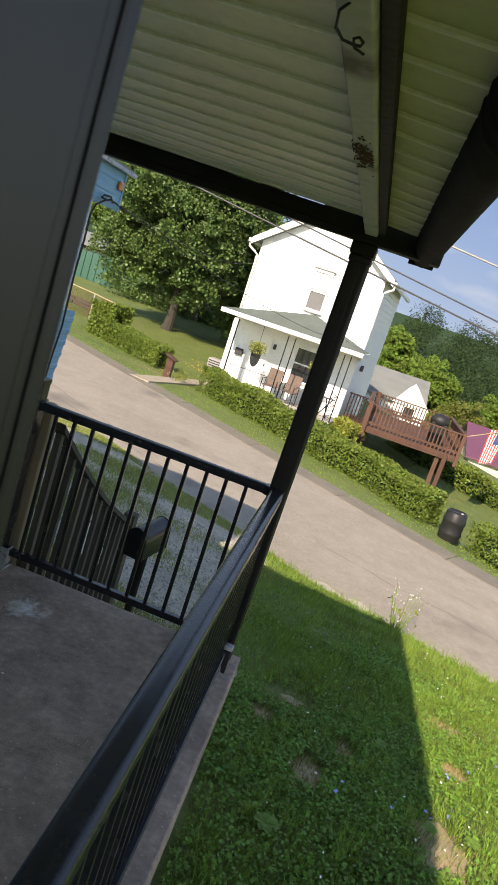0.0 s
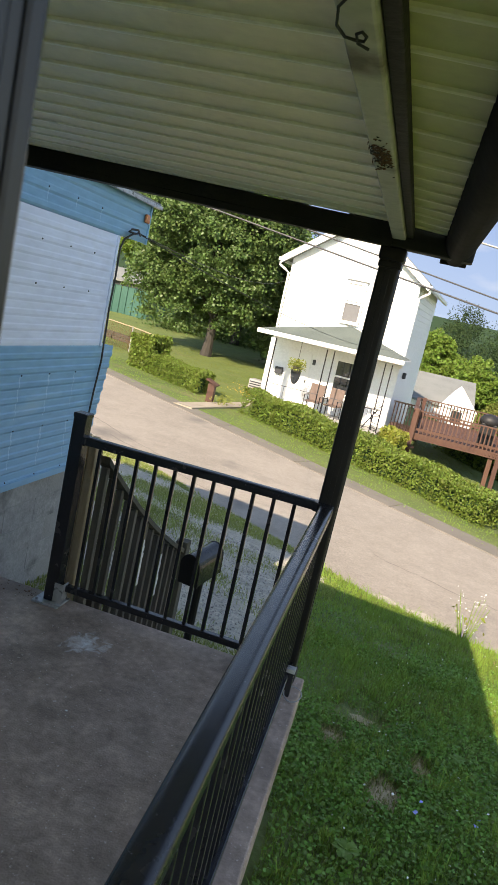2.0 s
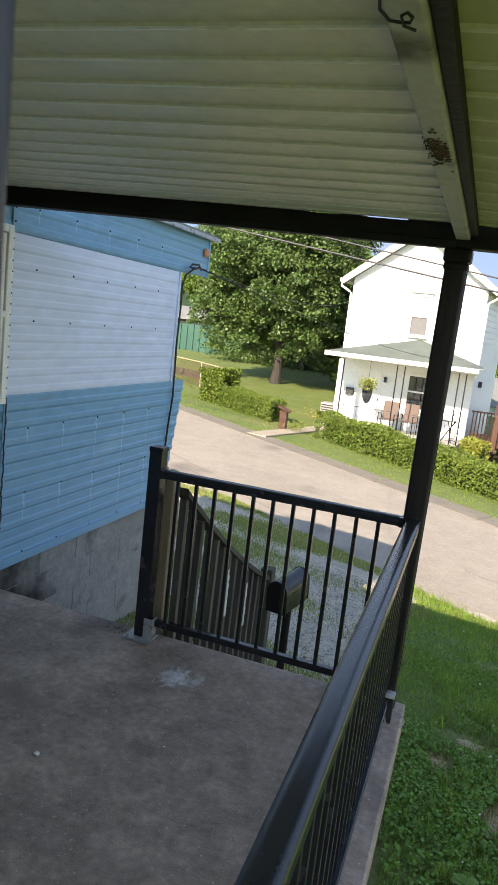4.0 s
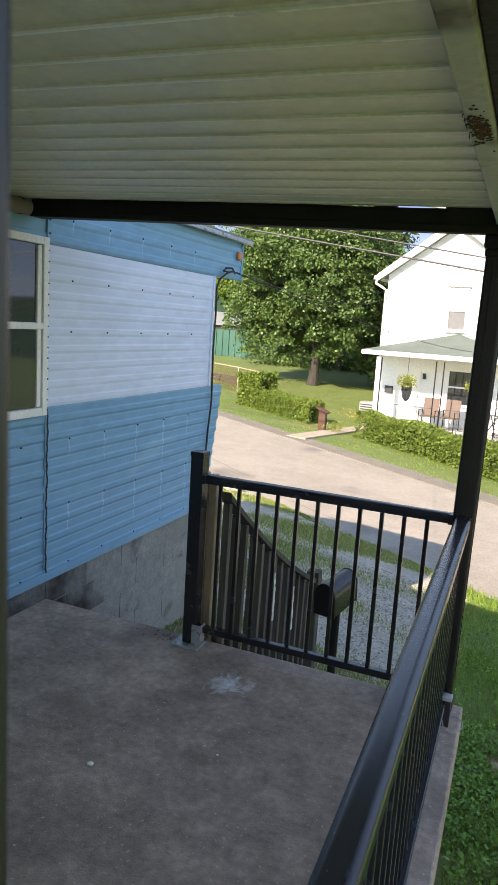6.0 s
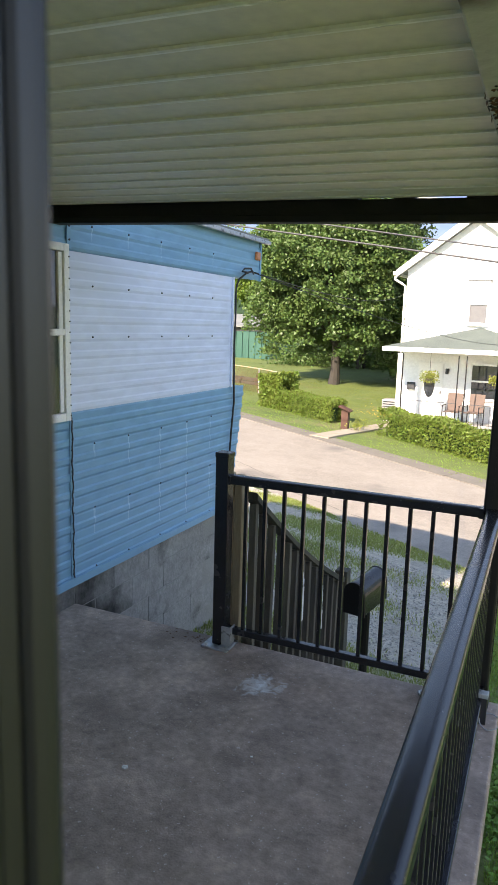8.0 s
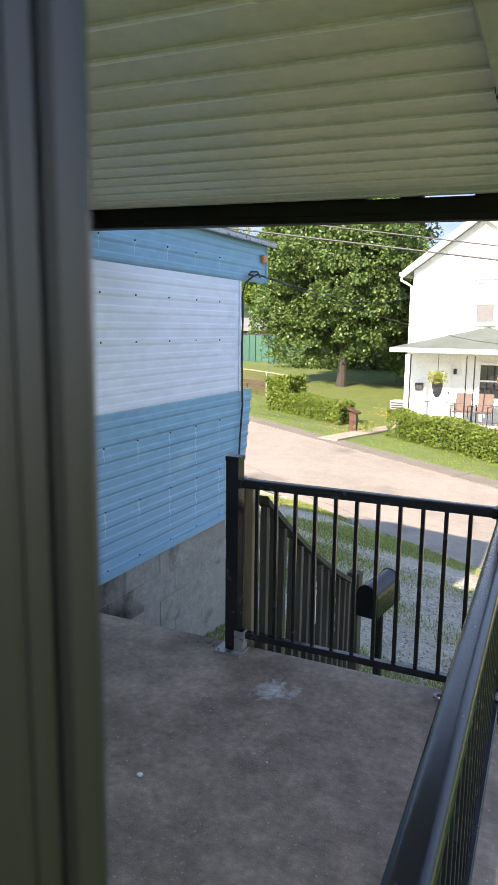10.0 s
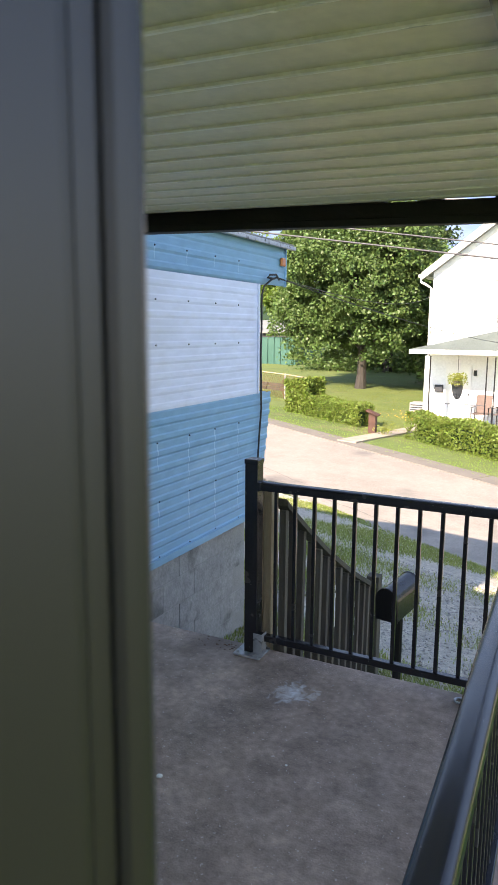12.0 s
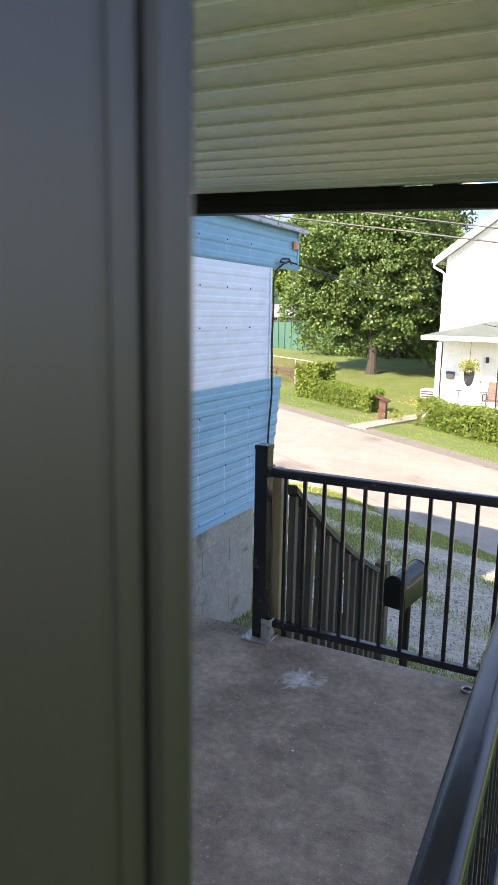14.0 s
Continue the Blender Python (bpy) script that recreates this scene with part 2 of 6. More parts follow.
MESH_GREY = surf("insect_screen", (0.13, 0.13, 0.135), (0.18, 0.18, 0.185), 6, 0.8, 0)
BLIND = surf("window_blind", (0.62, 0.62, 0.60), (0.70, 0.70, 0.68), 4, 0.8, 0)
GLASS = glass("window_glass")
ASPHALT = surf("sun_bleached_asphalt", (0.25, 0.217, 0.178), (0.34, 0.298, 0.248), 0.55, 0.92, 0.5, fine=34, stain=(0.17, 0.152, 0.133), stain_scale=0.6, stain_at=0.60, mottle=0.07)
WALK = surf("tan_walk_concrete", (0.30, 0.25, 0.19), (0.38, 0.33, 0.26), 3, 0.9, 0.3, stain=(0.2, 0.17, 0.12))
CRACK = surf("tar_crack", (0.13, 0.118, 0.102), (0.19, 0.17, 0.148), 6, 0.9, 0.2)
KERB = surf("kerb_concrete", (0.145, 0.128, 0.105), (0.21, 0.187, 0.155), 2.5, 0.92, 0.4, fine=40, stain=(0.15, 0.14, 0.11), stain_at=0.58)
GRAVEL = surf("gravel", (0.42, 0.375, 0.30), (0.69, 0.62, 0.51), 26, 0.95, 1.0, fine=75, bump_scale=4, stain=(0.17, 0.19, 0.085), stain_scale=1.3, stain_at=0.62, mottle=0.15)
PEBBLE = surf("pebble", (0.37, 0.345, 0.30), (0.56, 0.525, 0.465), 5, 0.9, 0.2, island=0.35)
SOIL = surf("lawn_ground", (0.082, 0.128, 0.026), (0.145, 0.18, 0.045), 0.8, 0.95, 0.6, fine=24, bump_scale=3, stain=(0.19, 0.17, 0.075), stain_scale=0.5, stain_at=0.58, mottle=0.1)
BARE = surf("bare_soil", (0.35, 0.27, 0.155), (0.46, 0.365, 0.225), 7, 0.97, 0.5, fine=50)
BLADE = surf("grass_blade", (0.165, 0.285, 0.042), (0.265, 0.385, 0.068), 1.4, 0.6, 0, fine=6, island=0.35, sss=0.35, spec=0.3)
BLADE_DRY = surf("dry_grass_blade", (0.36, 0.30, 0.14), (0.48, 0.40, 0.20), 2, 0.7, 0, island=0.3, sss=0.3, spec=0.2)
BLADE_FAR = surf("sun_dried_lawn_blade", (0.125, 0.17, 0.042), (0.20, 0.225, 0.065), 0.35, 0.65, 0, fine=3, island=0.2, sss=0.3, spec=0.2)
BLADE_DRIVE = surf("drive_grass_blade", (0.23, 0.30, 0.07), (0.36, 0.38, 0.12), 0.8, 0.65, 0, fine=3, island=0.3, sss=0.3, spec=0.3)
CLOVER = surf("clover_leaf", (0.095, 0.21, 0.032), (0.20, 0.36, 0.06), 2, 0.5, 0, fine=8, island=0.35, sss=0.25, spec=0.3)
LEAF = surf("maple_leaf", (0.062, 0.118, 0.03), (0.12, 0.19, 0.055), 0.7, 0.45, 0, fine=4, island=0.28, sss=0.22, spec=0.35)
# Woodland tone range is widened to stand in for shade between crowns.
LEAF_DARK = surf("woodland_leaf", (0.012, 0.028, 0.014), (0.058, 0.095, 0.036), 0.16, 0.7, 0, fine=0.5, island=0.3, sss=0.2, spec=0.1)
LEAF_LIGHT = surf("bright_leaf", (0.115, 0.20, 0.03), (0.17, 0.255, 0.05), 0.3, 0.55, 0, fine=2, island=0.35, sss=0.3, spec=0.25)
LEAF_YELLOWISH = surf("olive_leaf", (0.11, 0.14, 0.03), (0.17, 0.19, 0.045), 0.3, 0.55, 0, fine=2, island=0.35, sss=0.3, spec=0.25)
LEAF_HEDGE = surf("hedge_leaf", (0.115, 0.18, 0.03), (0.19, 0.25, 0.048), 0.9, 0.5, 0, fine=5, island=0.4, sss=0.3, spec=0.3)
LEAF_YELLOW = surf("yellow_green_leaf", (0.22, 0.26, 0.035), (0.30, 0.32, 0.06), 2, 0.5, 0, island=0.35, sss=0.3)
FLOWER_Y = surf("yellow_flower", (0.55, 0.35, 0.04), (0.65, 0.45, 0.08), 4, 0.7, 0, island=0.3)
FLOWER_B = surf("blue_flower", (0.22, 0.26, 0.62), (0.32, 0.35, 0.7), 4, 0.7, 0, island=0.2)
FLOWER_W = surf("white_flower", (0.7, 0.7, 0.66), (0.8, 0.8, 0.74), 4, 0.7, 0, island=0.2)
BARK = surf("bark", (0.03, 0.026, 0.022), (0.065, 0.055, 0.045), 6, 0.95, 0.9, fine=22, stretch=(1, 1, 0.25), bump_scale=4)
TAN_FABRIC = surf("tan_sling_fabric", (0.13, 0.09, 0.075), (0.18, 0.13, 0.11), 6, 0.8, 0.1)
CABLE = surf("black_cable", (0.012, 0.012, 0.012), (0.02, 0.02, 0.02), 10, 0.6, 0)
CABLE_DARK = surf("weathered_cable", (0.045, 0.046, 0.05), (0.075, 0.075, 0.08), 4, 0.5, 0)
CABLE_GREY = surf("grey_cable", (0.30, 0.29, 0.28), (0.36, 0.35, 0.34), 4, 0.5, 0)
PLASTIC = surf("black_plastic_barrel", (0.014, 0.014, 0.015), (0.026, 0.026, 0.027), 3, 0.45, 0.1, spec=0.3)
ORANGE = surf("orange_lens", (0.55, 0.16, 0.04), (0.65, 0.22, 0.07), 20, 0.3, 0)
RED = surf("flag_red", (0.45, 0.03, 0.04), (0.52, 0.05, 0.06), 5, 0.8, 0)
NAVY = surf("flag_blue", (0.03, 0.04, 0.16), (0.045, 0.06, 0.2), 5, 0.8, 0)
CLOTH = surf("flag_white", (0.75, 0.74, 0.72), (0.8, 0.79, 0.77), 5, 0.8, 0)
PLASTER = surf("interior_wall", (0.45, 0.42, 0.36), (0.52, 0.48, 0.42), 2, 0.9, 0.05)
HOUSE_SIDING = surf("grey_house_siding", (0.42, 0.44, 0.44), (0.5, 0.52, 0.52), 2, 0.7, 0.1)


# ---- builders ----
def thing(name, label, category, at=(0, 0, 0), group="", kind=""):
    ob = new(name)
    ob.location = at
    return tagged(ob, label, category, group, kind)


def mesh_of(bm, name):
    me = bpy.data.meshes.new(name)
    bm.to_mesh(me)
    bm.free()
    return me


def part(name, bm, material, parent=None, label="", smooth=False):
    """One mesh object from a bmesh in world coordinates, under a thing or a part."""
    me = mesh_of(bm, name) if isinstance(bm, bmesh.types.BMesh) else bm
    if not me.materials:
        me.materials.append(material)
    if smooth:
        me.polygons.foreach_set("use_smooth", [True] * len(me.polygons))
    ob = new(name, me)
    if parent is not None:
        ob.parent = parent
        ob.matrix_parent_inverse = world_of(parent).inverted()
    if label:
        ob["label"] = label
    return ob


def world_of(ob):
    m = ob.matrix_basis.copy()
    while ob.parent is not None:
        m = ob.parent.matrix_basis @ ob.matrix_parent_inverse @ m
        ob = ob.parent
    return m


def box(x0, x1, y0, y1, z0, z1, bevel=0.0, bm=None, m=None):
    bm = bm or bmesh.new()
    r = bmesh.ops.create_cube(bm, size=1.0)
    mat = Matrix.Translation(((x0 + x1) / 2, (y0 + y1) / 2, (z0 + z1) / 2)) @ Matrix.Diagonal((x1 - x0, y1 - y0, z1 - z0, 1))
    bmesh.ops.transform(bm, matrix=(m @ mat) if m else mat, verts=r["verts"])
    if bevel:
        edges = list({e for v in r["verts"] for e in v.link_edges})
        bmesh.ops.bevel(bm, geom=edges, offset=bevel, segments=2, affect="EDGES", profile=0.5)
    return bm


def rod(p, q, r0, r1=None, sides=8, bm=None):
    bm = bm or bmesh.new()
    p, q = Vector(p), Vector(q)
    d = q - p
    r = bmesh.ops.create_cone(bm, cap_ends=True, segments=sides, radius1=r0, radius2=r0 if r1 is None else r1, depth=d.length)
    bmesh.ops.transform(bm, matrix=Matrix.Translation((p + q) / 2) @ d.to_track_quat("Z", "Y").to_matrix().to_4x4(), verts=r["verts"])
    return bm


def bar(p, q, w, h, bm=None, bevel=0.0):
    """A beam of width w (level) and height h from p to q."""
    bm = bm or bmesh.new()
    p, q = Vector(p), Vector(q)
    d = (q - p)
    side = d.cross(Vector((0, 0, 1)))
    side = side.normalized() if side.length > 1e-6 else Vector((1, 0, 0))
    up = side.cross(d).normalized()
    m = Matrix((side, d.normalized(), up)).transposed().to_4x4()
    return box(-w / 2, w / 2, -d.length / 2, d.length / 2, -h / 2, h / 2, bevel, bm, Matrix.Translation((p + q) / 2) @ m)


def prism(outline, z0, z1, bm=None):
    """An upright prism over an outline in x and y."""
    bm = bm or bmesh.new()
    lo = [bm.verts.new((x, y, z0)) for x, y in outline]
    hi = [bm.verts.new((x, y, z1)) for x, y in outline]
    n = len(outline)
    bm.faces.new(lo[::-1])
    bm.faces.new(hi)
    for i in range(n):
        bm.faces.new((lo[i], lo[(i + 1) % n], hi[(i + 1) % n], hi[i]))
    bmesh.ops.recalc_face_normals(bm, faces=bm.faces)
    return bm


def solid(verts, faces, bm=None):
    bm = bm or bmesh.new()
    vs = [bm.verts.new(v) for v in verts]
    for f in faces:
        bm.faces.new([vs[i] for i in f])
    bmesh.ops.recalc_face_normals(bm, faces=bm.faces)
    return bm


def tube(points, r, sides=6):
    """A smooth tube through points."""
    bm = bmesh.new()
    rings = []
    pts = [Vector(p) for p in points]
    for i, p in enumerate(pts):
        d = (pts[min(i + 1, len(pts) - 1)] - pts[max(i - 1, 0)]).normalized()
        a = d.orthogonal().normalized()
        b = d.cross(a)
        if rings:
            best = max(range(sides), key=lambda k: (a * math.cos(k * math.tau / sides) + b * math.sin(k * math.tau / sides)).dot(first))
            a, b = (a * math.cos(best * math.tau / sides) + b * math.sin(best * math.tau / sides)), None
            b = d.cross(a)
        first = a
        rings.append([bm.verts.new(p + (a * math.cos(k * math.tau / sides) + b * math.sin(k * math.tau / sides)) * r) for k in range(sides)])
    for u, v in zip(rings, rings[1:]):
        for k in range(sides):
            bm.faces.new((u[k], u[(k + 1) % sides], v[(k + 1) % sides], v[k]))
    bm.faces.new(rings[0][::-1])
    bm.faces.new(rings[-1])
    return bm


def sag(p, q, drop, n=24):
    p, q = Vector(p), Vector(q)
    return [p.lerp(q, i / n) - Vector((0, 0, drop * 4 * (i / n) * (1 - i / n))) for i in range(n + 1)]


def leaf_mesh(name, centres, size, material, rng, flat=0.0, spread=0.35):
    """Many small folded leaves, one at each centre."""
    n = len(centres)
    a = rng.normal(size=(n, 3))
    a[:, 2] *= 1 - flat
    a /= np.linalg.norm(a, axis=1)[:, None] + 1e-9
    b = rng.normal(size=(n, 3))
    b[:, 2] *= 1 - flat
    b -= (b * a).sum(1)[:, None] * a
    b /= np.linalg.norm(b, axis=1)[:, None] + 1e-9
    nrm = np.cross(a, b)
    s = size * (1 + spread * rng.uniform(-1, 1, n))[:, None]
    fold = nrm * s * rng.uniform(0.1, 0.35, n)[:, None]
    v = np.stack([centres - a * s * 0.5, centres + b * s * 0.38 + fold * 0.5, centres + a * s * 0.5, centres - b * s * 0.38 + fold * 0.5], 1)
    me = bpy.data.meshes.new(name)
    idx = np.arange(4 * n).reshape(n, 4)
    tris = np.concatenate([idx[:, [0, 1, 2]], idx[:, [0, 2, 3]]], 1).reshape(-1, 3)
    fill(me, v.reshape(-1, 3), tris)
    me.materials.append(material)
    return me


def fill(me, verts, tris):
    me.vertices.add(len(verts))
    me.vertices.foreach_set("co", np.asarray(verts, np.float32).ravel())
    me.loops.add(3 * len(tris))
    me.loops.foreach_set("vertex_index", np.asarray(tris, np.int32).ravel())
    me.polygons.add(len(tris))
    me.polygons.foreach_set("loop_start", np.arange(0, 3 * len(tris), 3, dtype=np.int32))
    me.update(calc_edges=True)
    me.validate()


def blade_mesh(name, roots, height, width, material, rng):
    """Bent grass blades: two triangles each."""
    n = len(roots)
    ang = rng.uniform(0, math.tau, n)
    side = np.stack([np.cos(ang), np.sin(ang), 0 * ang], 1)
    lean = rng.uniform(0, math.tau, n)
    out = np.stack([np.cos(lean), np.sin(lean), 0 * lean], 1)
    h = height * rng.uniform(0.45, 1.25, n)[:, None]
    w = width * rng.uniform(0.6, 1.3, n)[:, None]
    up = np.array([0, 0, 1.0])
    bend = rng.uniform(0.1, 0.7, n)[:, None]
    mid = roots + up * h * 0.6 + out * h * bend * 0.35
    v = np.stack([roots - side * w / 2, roots + side * w / 2, mid + side * w * 0.4, mid - side * w * 0.4, roots + up * h * (1 - 0.25 * bend) + out * h * bend], 1)
    me = bpy.data.meshes.new(name)
    i = np.arange(5 * n).reshape(n, 5)
    tris = np.concatenate([i[:, [0, 1, 2]], i[:, [0, 2, 3]], i[:, [3, 2, 4]]], 1).reshape(-1, 3)
    fill(me, v.reshape(-1, 3), tris)
    me.materials.append(material)
    return me


# ---- ground ----
def kerb_far(x):
    return 15.3 - 0.533 * x


def road_near(x):
    return 9.95 - (0.53 if x < 0 else 0.27) * x


def road_z(x):
    return -1.88 - 0.055 * np.clip(x, -40, 40)


def ground_z(x, y):
    """Height of the ground: the lawn falls from the porch to the road, level across it, then the far lots."""
    near = np.where(np.asarray(x) < 0, 9.95 - 0.53 * x, 9.95 - 0.27 * x)
    far = 15.3 - 0.533 * x
    rz = road_z(x)
    u = np.clip((y - 2.6) / np.maximum(near - 2.6, 0.5), 0, 1)
    lawn = -0.62 + (rz + 0.62) * (0.75 * u + 0.25 * u * u)
    lot = np.interp(x, [-60, -12, -4, 0, 4, 10, 40], [-0.3, -1.35, -1.72, -2.05, -2.75, -3.5, -6.0])
    v = np.clip((y - far - 0.6) / 4.7, 0, 1)
    beyond = rz + 0.02 + (lot - rz - 0.02) * v
    beyond = beyond + np.clip((y - 25) / 24, 0, 2) * np.interp(x, [-60, -18, -10, -6, 0, 10, 60], [0.3, 0.5, 1.0, 1.2, -0.2, -1.0, -2.0])
    road = rz - 0.10
    return np.where(y < near, lawn, np.where(y < far + 0.16, road, beyond))


def build_ground():
    xs = np.unique(np.concatenate([np.linspace(-400, -40, 25), np.linspace(-40, -12, 57), np.linspace(-12, 8, 161), np.linspace(8, 40, 65), np.linspace(40, 400, 25)]))
    ys = np.unique(np.concatenate([np.linspace(-200, -10, 20), np.linspace(-10, 2, 25), np.linspace(2, 32, 241), np.linspace(32, 80, 49), np.linspace(80, 700, 32)]))
    gx, gy = np.meshgrid(xs, ys)
    gz = ground_z(gx, gy)
    bumps = 0.02 * np.sin(gx * 2.1 + gy) * np.cos(gy * 1.7 - gx * 0.6)
    road = (gy > np.where(gx < 0, 9.95 - 0.53 * gx, 9.95 - 0.27 * gx) - 0.2) & (gy < 15.7 - 0.533 * gx)
    gz = gz + np.where(road, 0, bumps)
    v = np.stack([gx, gy, gz], -1).reshape(-1, 3)
    ny, nx = gx.shape
    i = (np.arange(ny - 1)[:, None] * nx + np.arange(nx - 1)[None]).ravel()
    tris = np.concatenate([np.stack([i, i + 1, i + nx + 1], 1), np.stack([i, i + nx + 1, i + nx], 1)])
    me = bpy.data.meshes.new("ground")
    fill(me, v, tris)
    tagged(part("ground", me, SOIL, smooth=True), "sloping green lawn ground with worn patches", "ground", kind="structure")


build_ground()


def strip(name, near, far, x0, x1, n, z_off, material, label, category, rows=2, thick=0.0):
    """A sheet of road or gravel between two edge lines."""
    bm = bmesh.new()
    grid = []
    for k in range(n + 1):
        x = x0 + (x1 - x0) * k / n
        a, b = near(x), far(x)
        grid.append([bm.verts.new((x, a + (b - a) * j / rows, z_off(x, a + (b - a) * j / rows))) for j in range(rows + 1)])
    for u, v in zip(grid, grid[1:]):
        for j in range(rows):
            bm.faces.new((u[j], v[j], v[j + 1], u[j + 1]))
    ob = part(name, bm, material)
    return tagged(ob, label, category, kind="structure")


def rough_edge(x):
    return road_near(x) - 0.12 + 0.10 * math.sin(x * 3.1) + 0.06 * math.sin(x * 9.7 + 1)


strip("road", rough_edge, lambda x: kerb_far(x) + 0.02, -40, 40, 400, lambda x, y: float(road_z(x)), ASPHALT, "sun-bleached tan asphalt residential road", "road", rows=4)


WASH = surf("sandy_road_shoulder", (0.32, 0.28, 0.225), (0.44, 0.39, 0.32), 9, 0.95, 0.6, fine=45, bump_scale=2, mottle=0.12)
strip("road_shoulder", lambda x: rough_edge(x) - 0.10 + 0.06 * math.sin(x * 5.3), lambda x: rough_edge(x) + 0.16 + 0.04 * math.sin(x * 2.3 + 1) + 0.03 * math.sin(x * 11), -1.3, 8.0, 160, lambda x, y: float(road_z(x)) + 0.006, WASH, "pale sandy gravel washed along the road edge", "shoulder")


def build_cracks():
    """Sealed cracks and worn patches in the asphalt: thin ribbons that wander along the road."""
    rng = random.Random(12)
    root = tagged(thing("road_cracks", "dark cracks wandering along the asphalt", "cracks", kind="structure"))
    for x0, x1, off, w in ((-0.2, 6.0, 1.75, 0.008), (-7.5, -4.6, 0.9, 0.014), (-6.0, -3.0, 0.5, 0.012), (1.5, 5.0, 2.7, 0.006)):
        bm = bmesh.new()
        prev, x, j = None, x0, 0.0
        while x < x1:
            j = 0.85 * j + rng.uniform(-0.05, 0.05)
            y = road_near(x) + off + j
            ww = w * rng.uniform(0.4, 1.6)
            cur = (bm.verts.new((x, y - ww, float(road_z(x)) + 0.004)), bm.verts.new((x, y + ww, float(road_z(x)) + 0.004)))
            if prev:
                bm.faces.new((prev[0], cur[0], cur[1], prev[1]))
            prev = cur
            x += rng.uniform(0.08, 0.2)
        part("crack", bm, CRACK, root)


build_cracks()


def build_kerb():
    root = tagged(thing("kerb", "low worn concrete kerb along the far road edge", "kerb", kind="structure"))
    step = 2.4
    x = -24.0
    while x < 16:
        a, b = Vector((x, kerb_far(x) + 0.3, float(road_z(x)) - 0.078)), Vector((x + step - 0.02, kerb_far(x + step - 0.02) + 0.3, float(road_z(x + step)) - 0.078))
        part("kerb_stone", bar(a, b, 0.66, 0.22, bevel=0.02), KERB, root)
        x += step


build_kerb()


# ---- porch ----
def tilt_z(x):
    return -0.025 * (x + 0.4)


def slab_side(y):
    """The porch's open side, which runs a little askew."""
    return -0.281 - 0.0265 * (y - 2.5)


def slab_of(x0, inset, y0, y1, z0, z1):
    bm = prism([(x0, y0), (slab_side(y0) - inset, y0), (slab_side(y1) - inset, y1), (x0, y1)], z0, z1)
    bmesh.ops.bevel(bm, geom=list(bm.edges), offset=0.008, segments=2, affect="EDGES", profile=0.5)
    return bm


def build_porch():
    floor = tagged(part("floor", slab_of(-2.58, 0.0, 0.28, 3.64, -0.16, 0.0), CONCRETE), "stained grey concrete porch slab", "floor", kind="structure")
    part("slab_edge", slab_of(-2.575, 0.03, 0.28, 3.63, -0.9, -0.165), CONCRETE, floor, "rough concrete foundation face")
    rng = random.Random(5)
    bm = bmesh.new()
    for k in range(240):
        c = Vector((rng.uniform(-2.4, -0.5), rng.uniform(1.2, 3.55), 0.001))
        if k == 0:
            c = Vector((-1.485, 2.545, 0.004))
        if k == 1:
            c = Vector((-1.107, 2.81, 0.003))
        s = 0.014 if k == 0 else 0.006 if k == 1 else rng.uniform(0.0008, 0.0026) * (1.5 if k % 9 == 0 else 1.0)
        r = bmesh.ops.create_icosphere(bm, subdivisions=1, radius=s)
        bmesh.ops.transform(bm, matrix=Matrix.Translation(c) @ Matrix.Diagonal((1, rng.uniform(0.5, 1), 0.35, 1)), verts=r["verts"])
    tagged(part("paint_chips", bm, FLOWER_W), "scattered pale chips and crumbs on the concrete", "debris", kind="stuff")
    bm = bmesh.new()
    for k in range(26):
        c = Vector((-1.78 + rng.gauss(0, 0.07), 3.57 + rng.gauss(0, 0.03), 0.004))
        r = bmesh.ops.create_icosphere(bm, subdivisions=1, radius=rng.uniform(0.003, 0.007))
        bmesh.ops.transform(bm, matrix=Matrix.Translation(c) @ Matrix.Diagonal((1.4, 0.8, 0.25, 1)), verts=r["verts"])
    tagged(part("dirt_crumbs", bm, RUST), "rusty brown crumbs by the newel post", "debris", kind="stuff")


build_porch()


def build_ceiling():
    """Ribbed metal pans that run across the porch towards the gutter: one mesh."""
    pitch, z = 0.1405, 2.072
    first = 1.735 - 9 * pitch
    prof, rib = [], []
    for n in range(40):
        c = first + n * pitch
        if c > 3.56:
            break
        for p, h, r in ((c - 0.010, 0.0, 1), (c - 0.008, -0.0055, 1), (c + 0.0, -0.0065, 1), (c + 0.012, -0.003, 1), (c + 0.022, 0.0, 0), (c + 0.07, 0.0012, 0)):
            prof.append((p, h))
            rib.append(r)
    for name, material, label, xa, xb, za, zb in (("ceiling", SOFFIT, "cream ribbed metal porch ceiling pans", -2.62, -0.36, z + tilt_z(-2.62), z + tilt_z(-0.36)),
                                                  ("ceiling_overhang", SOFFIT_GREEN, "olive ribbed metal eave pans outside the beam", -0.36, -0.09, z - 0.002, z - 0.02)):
        bm = bmesh.new()
        a = [bm.verts.new((xa, p, za + h)) for p, h in prof]
        b = [bm.verts.new((xb, p, zb + h)) for p, h in prof]
        for k in range(len(prof) - 1):
            # slot 1 paints the highlight along each rib
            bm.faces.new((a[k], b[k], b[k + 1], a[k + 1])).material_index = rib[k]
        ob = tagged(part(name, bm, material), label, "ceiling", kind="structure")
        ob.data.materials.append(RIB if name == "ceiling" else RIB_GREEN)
    roof = box(-2.62, -0.10, 0.0, 3.72, 2.15, 2.19)
    tagged(part("porch_roof", roof, BEAM_DARK), "flat porch roof deck", "roof", kind="structure")


build_ceiling()


SKEW = Matrix.Translation((-0.36, 3.5, 0)) @ Matrix.Rotation(radians(1.2), 4, "Z") @ Matrix.Translation((0.36, -3.5, 0))
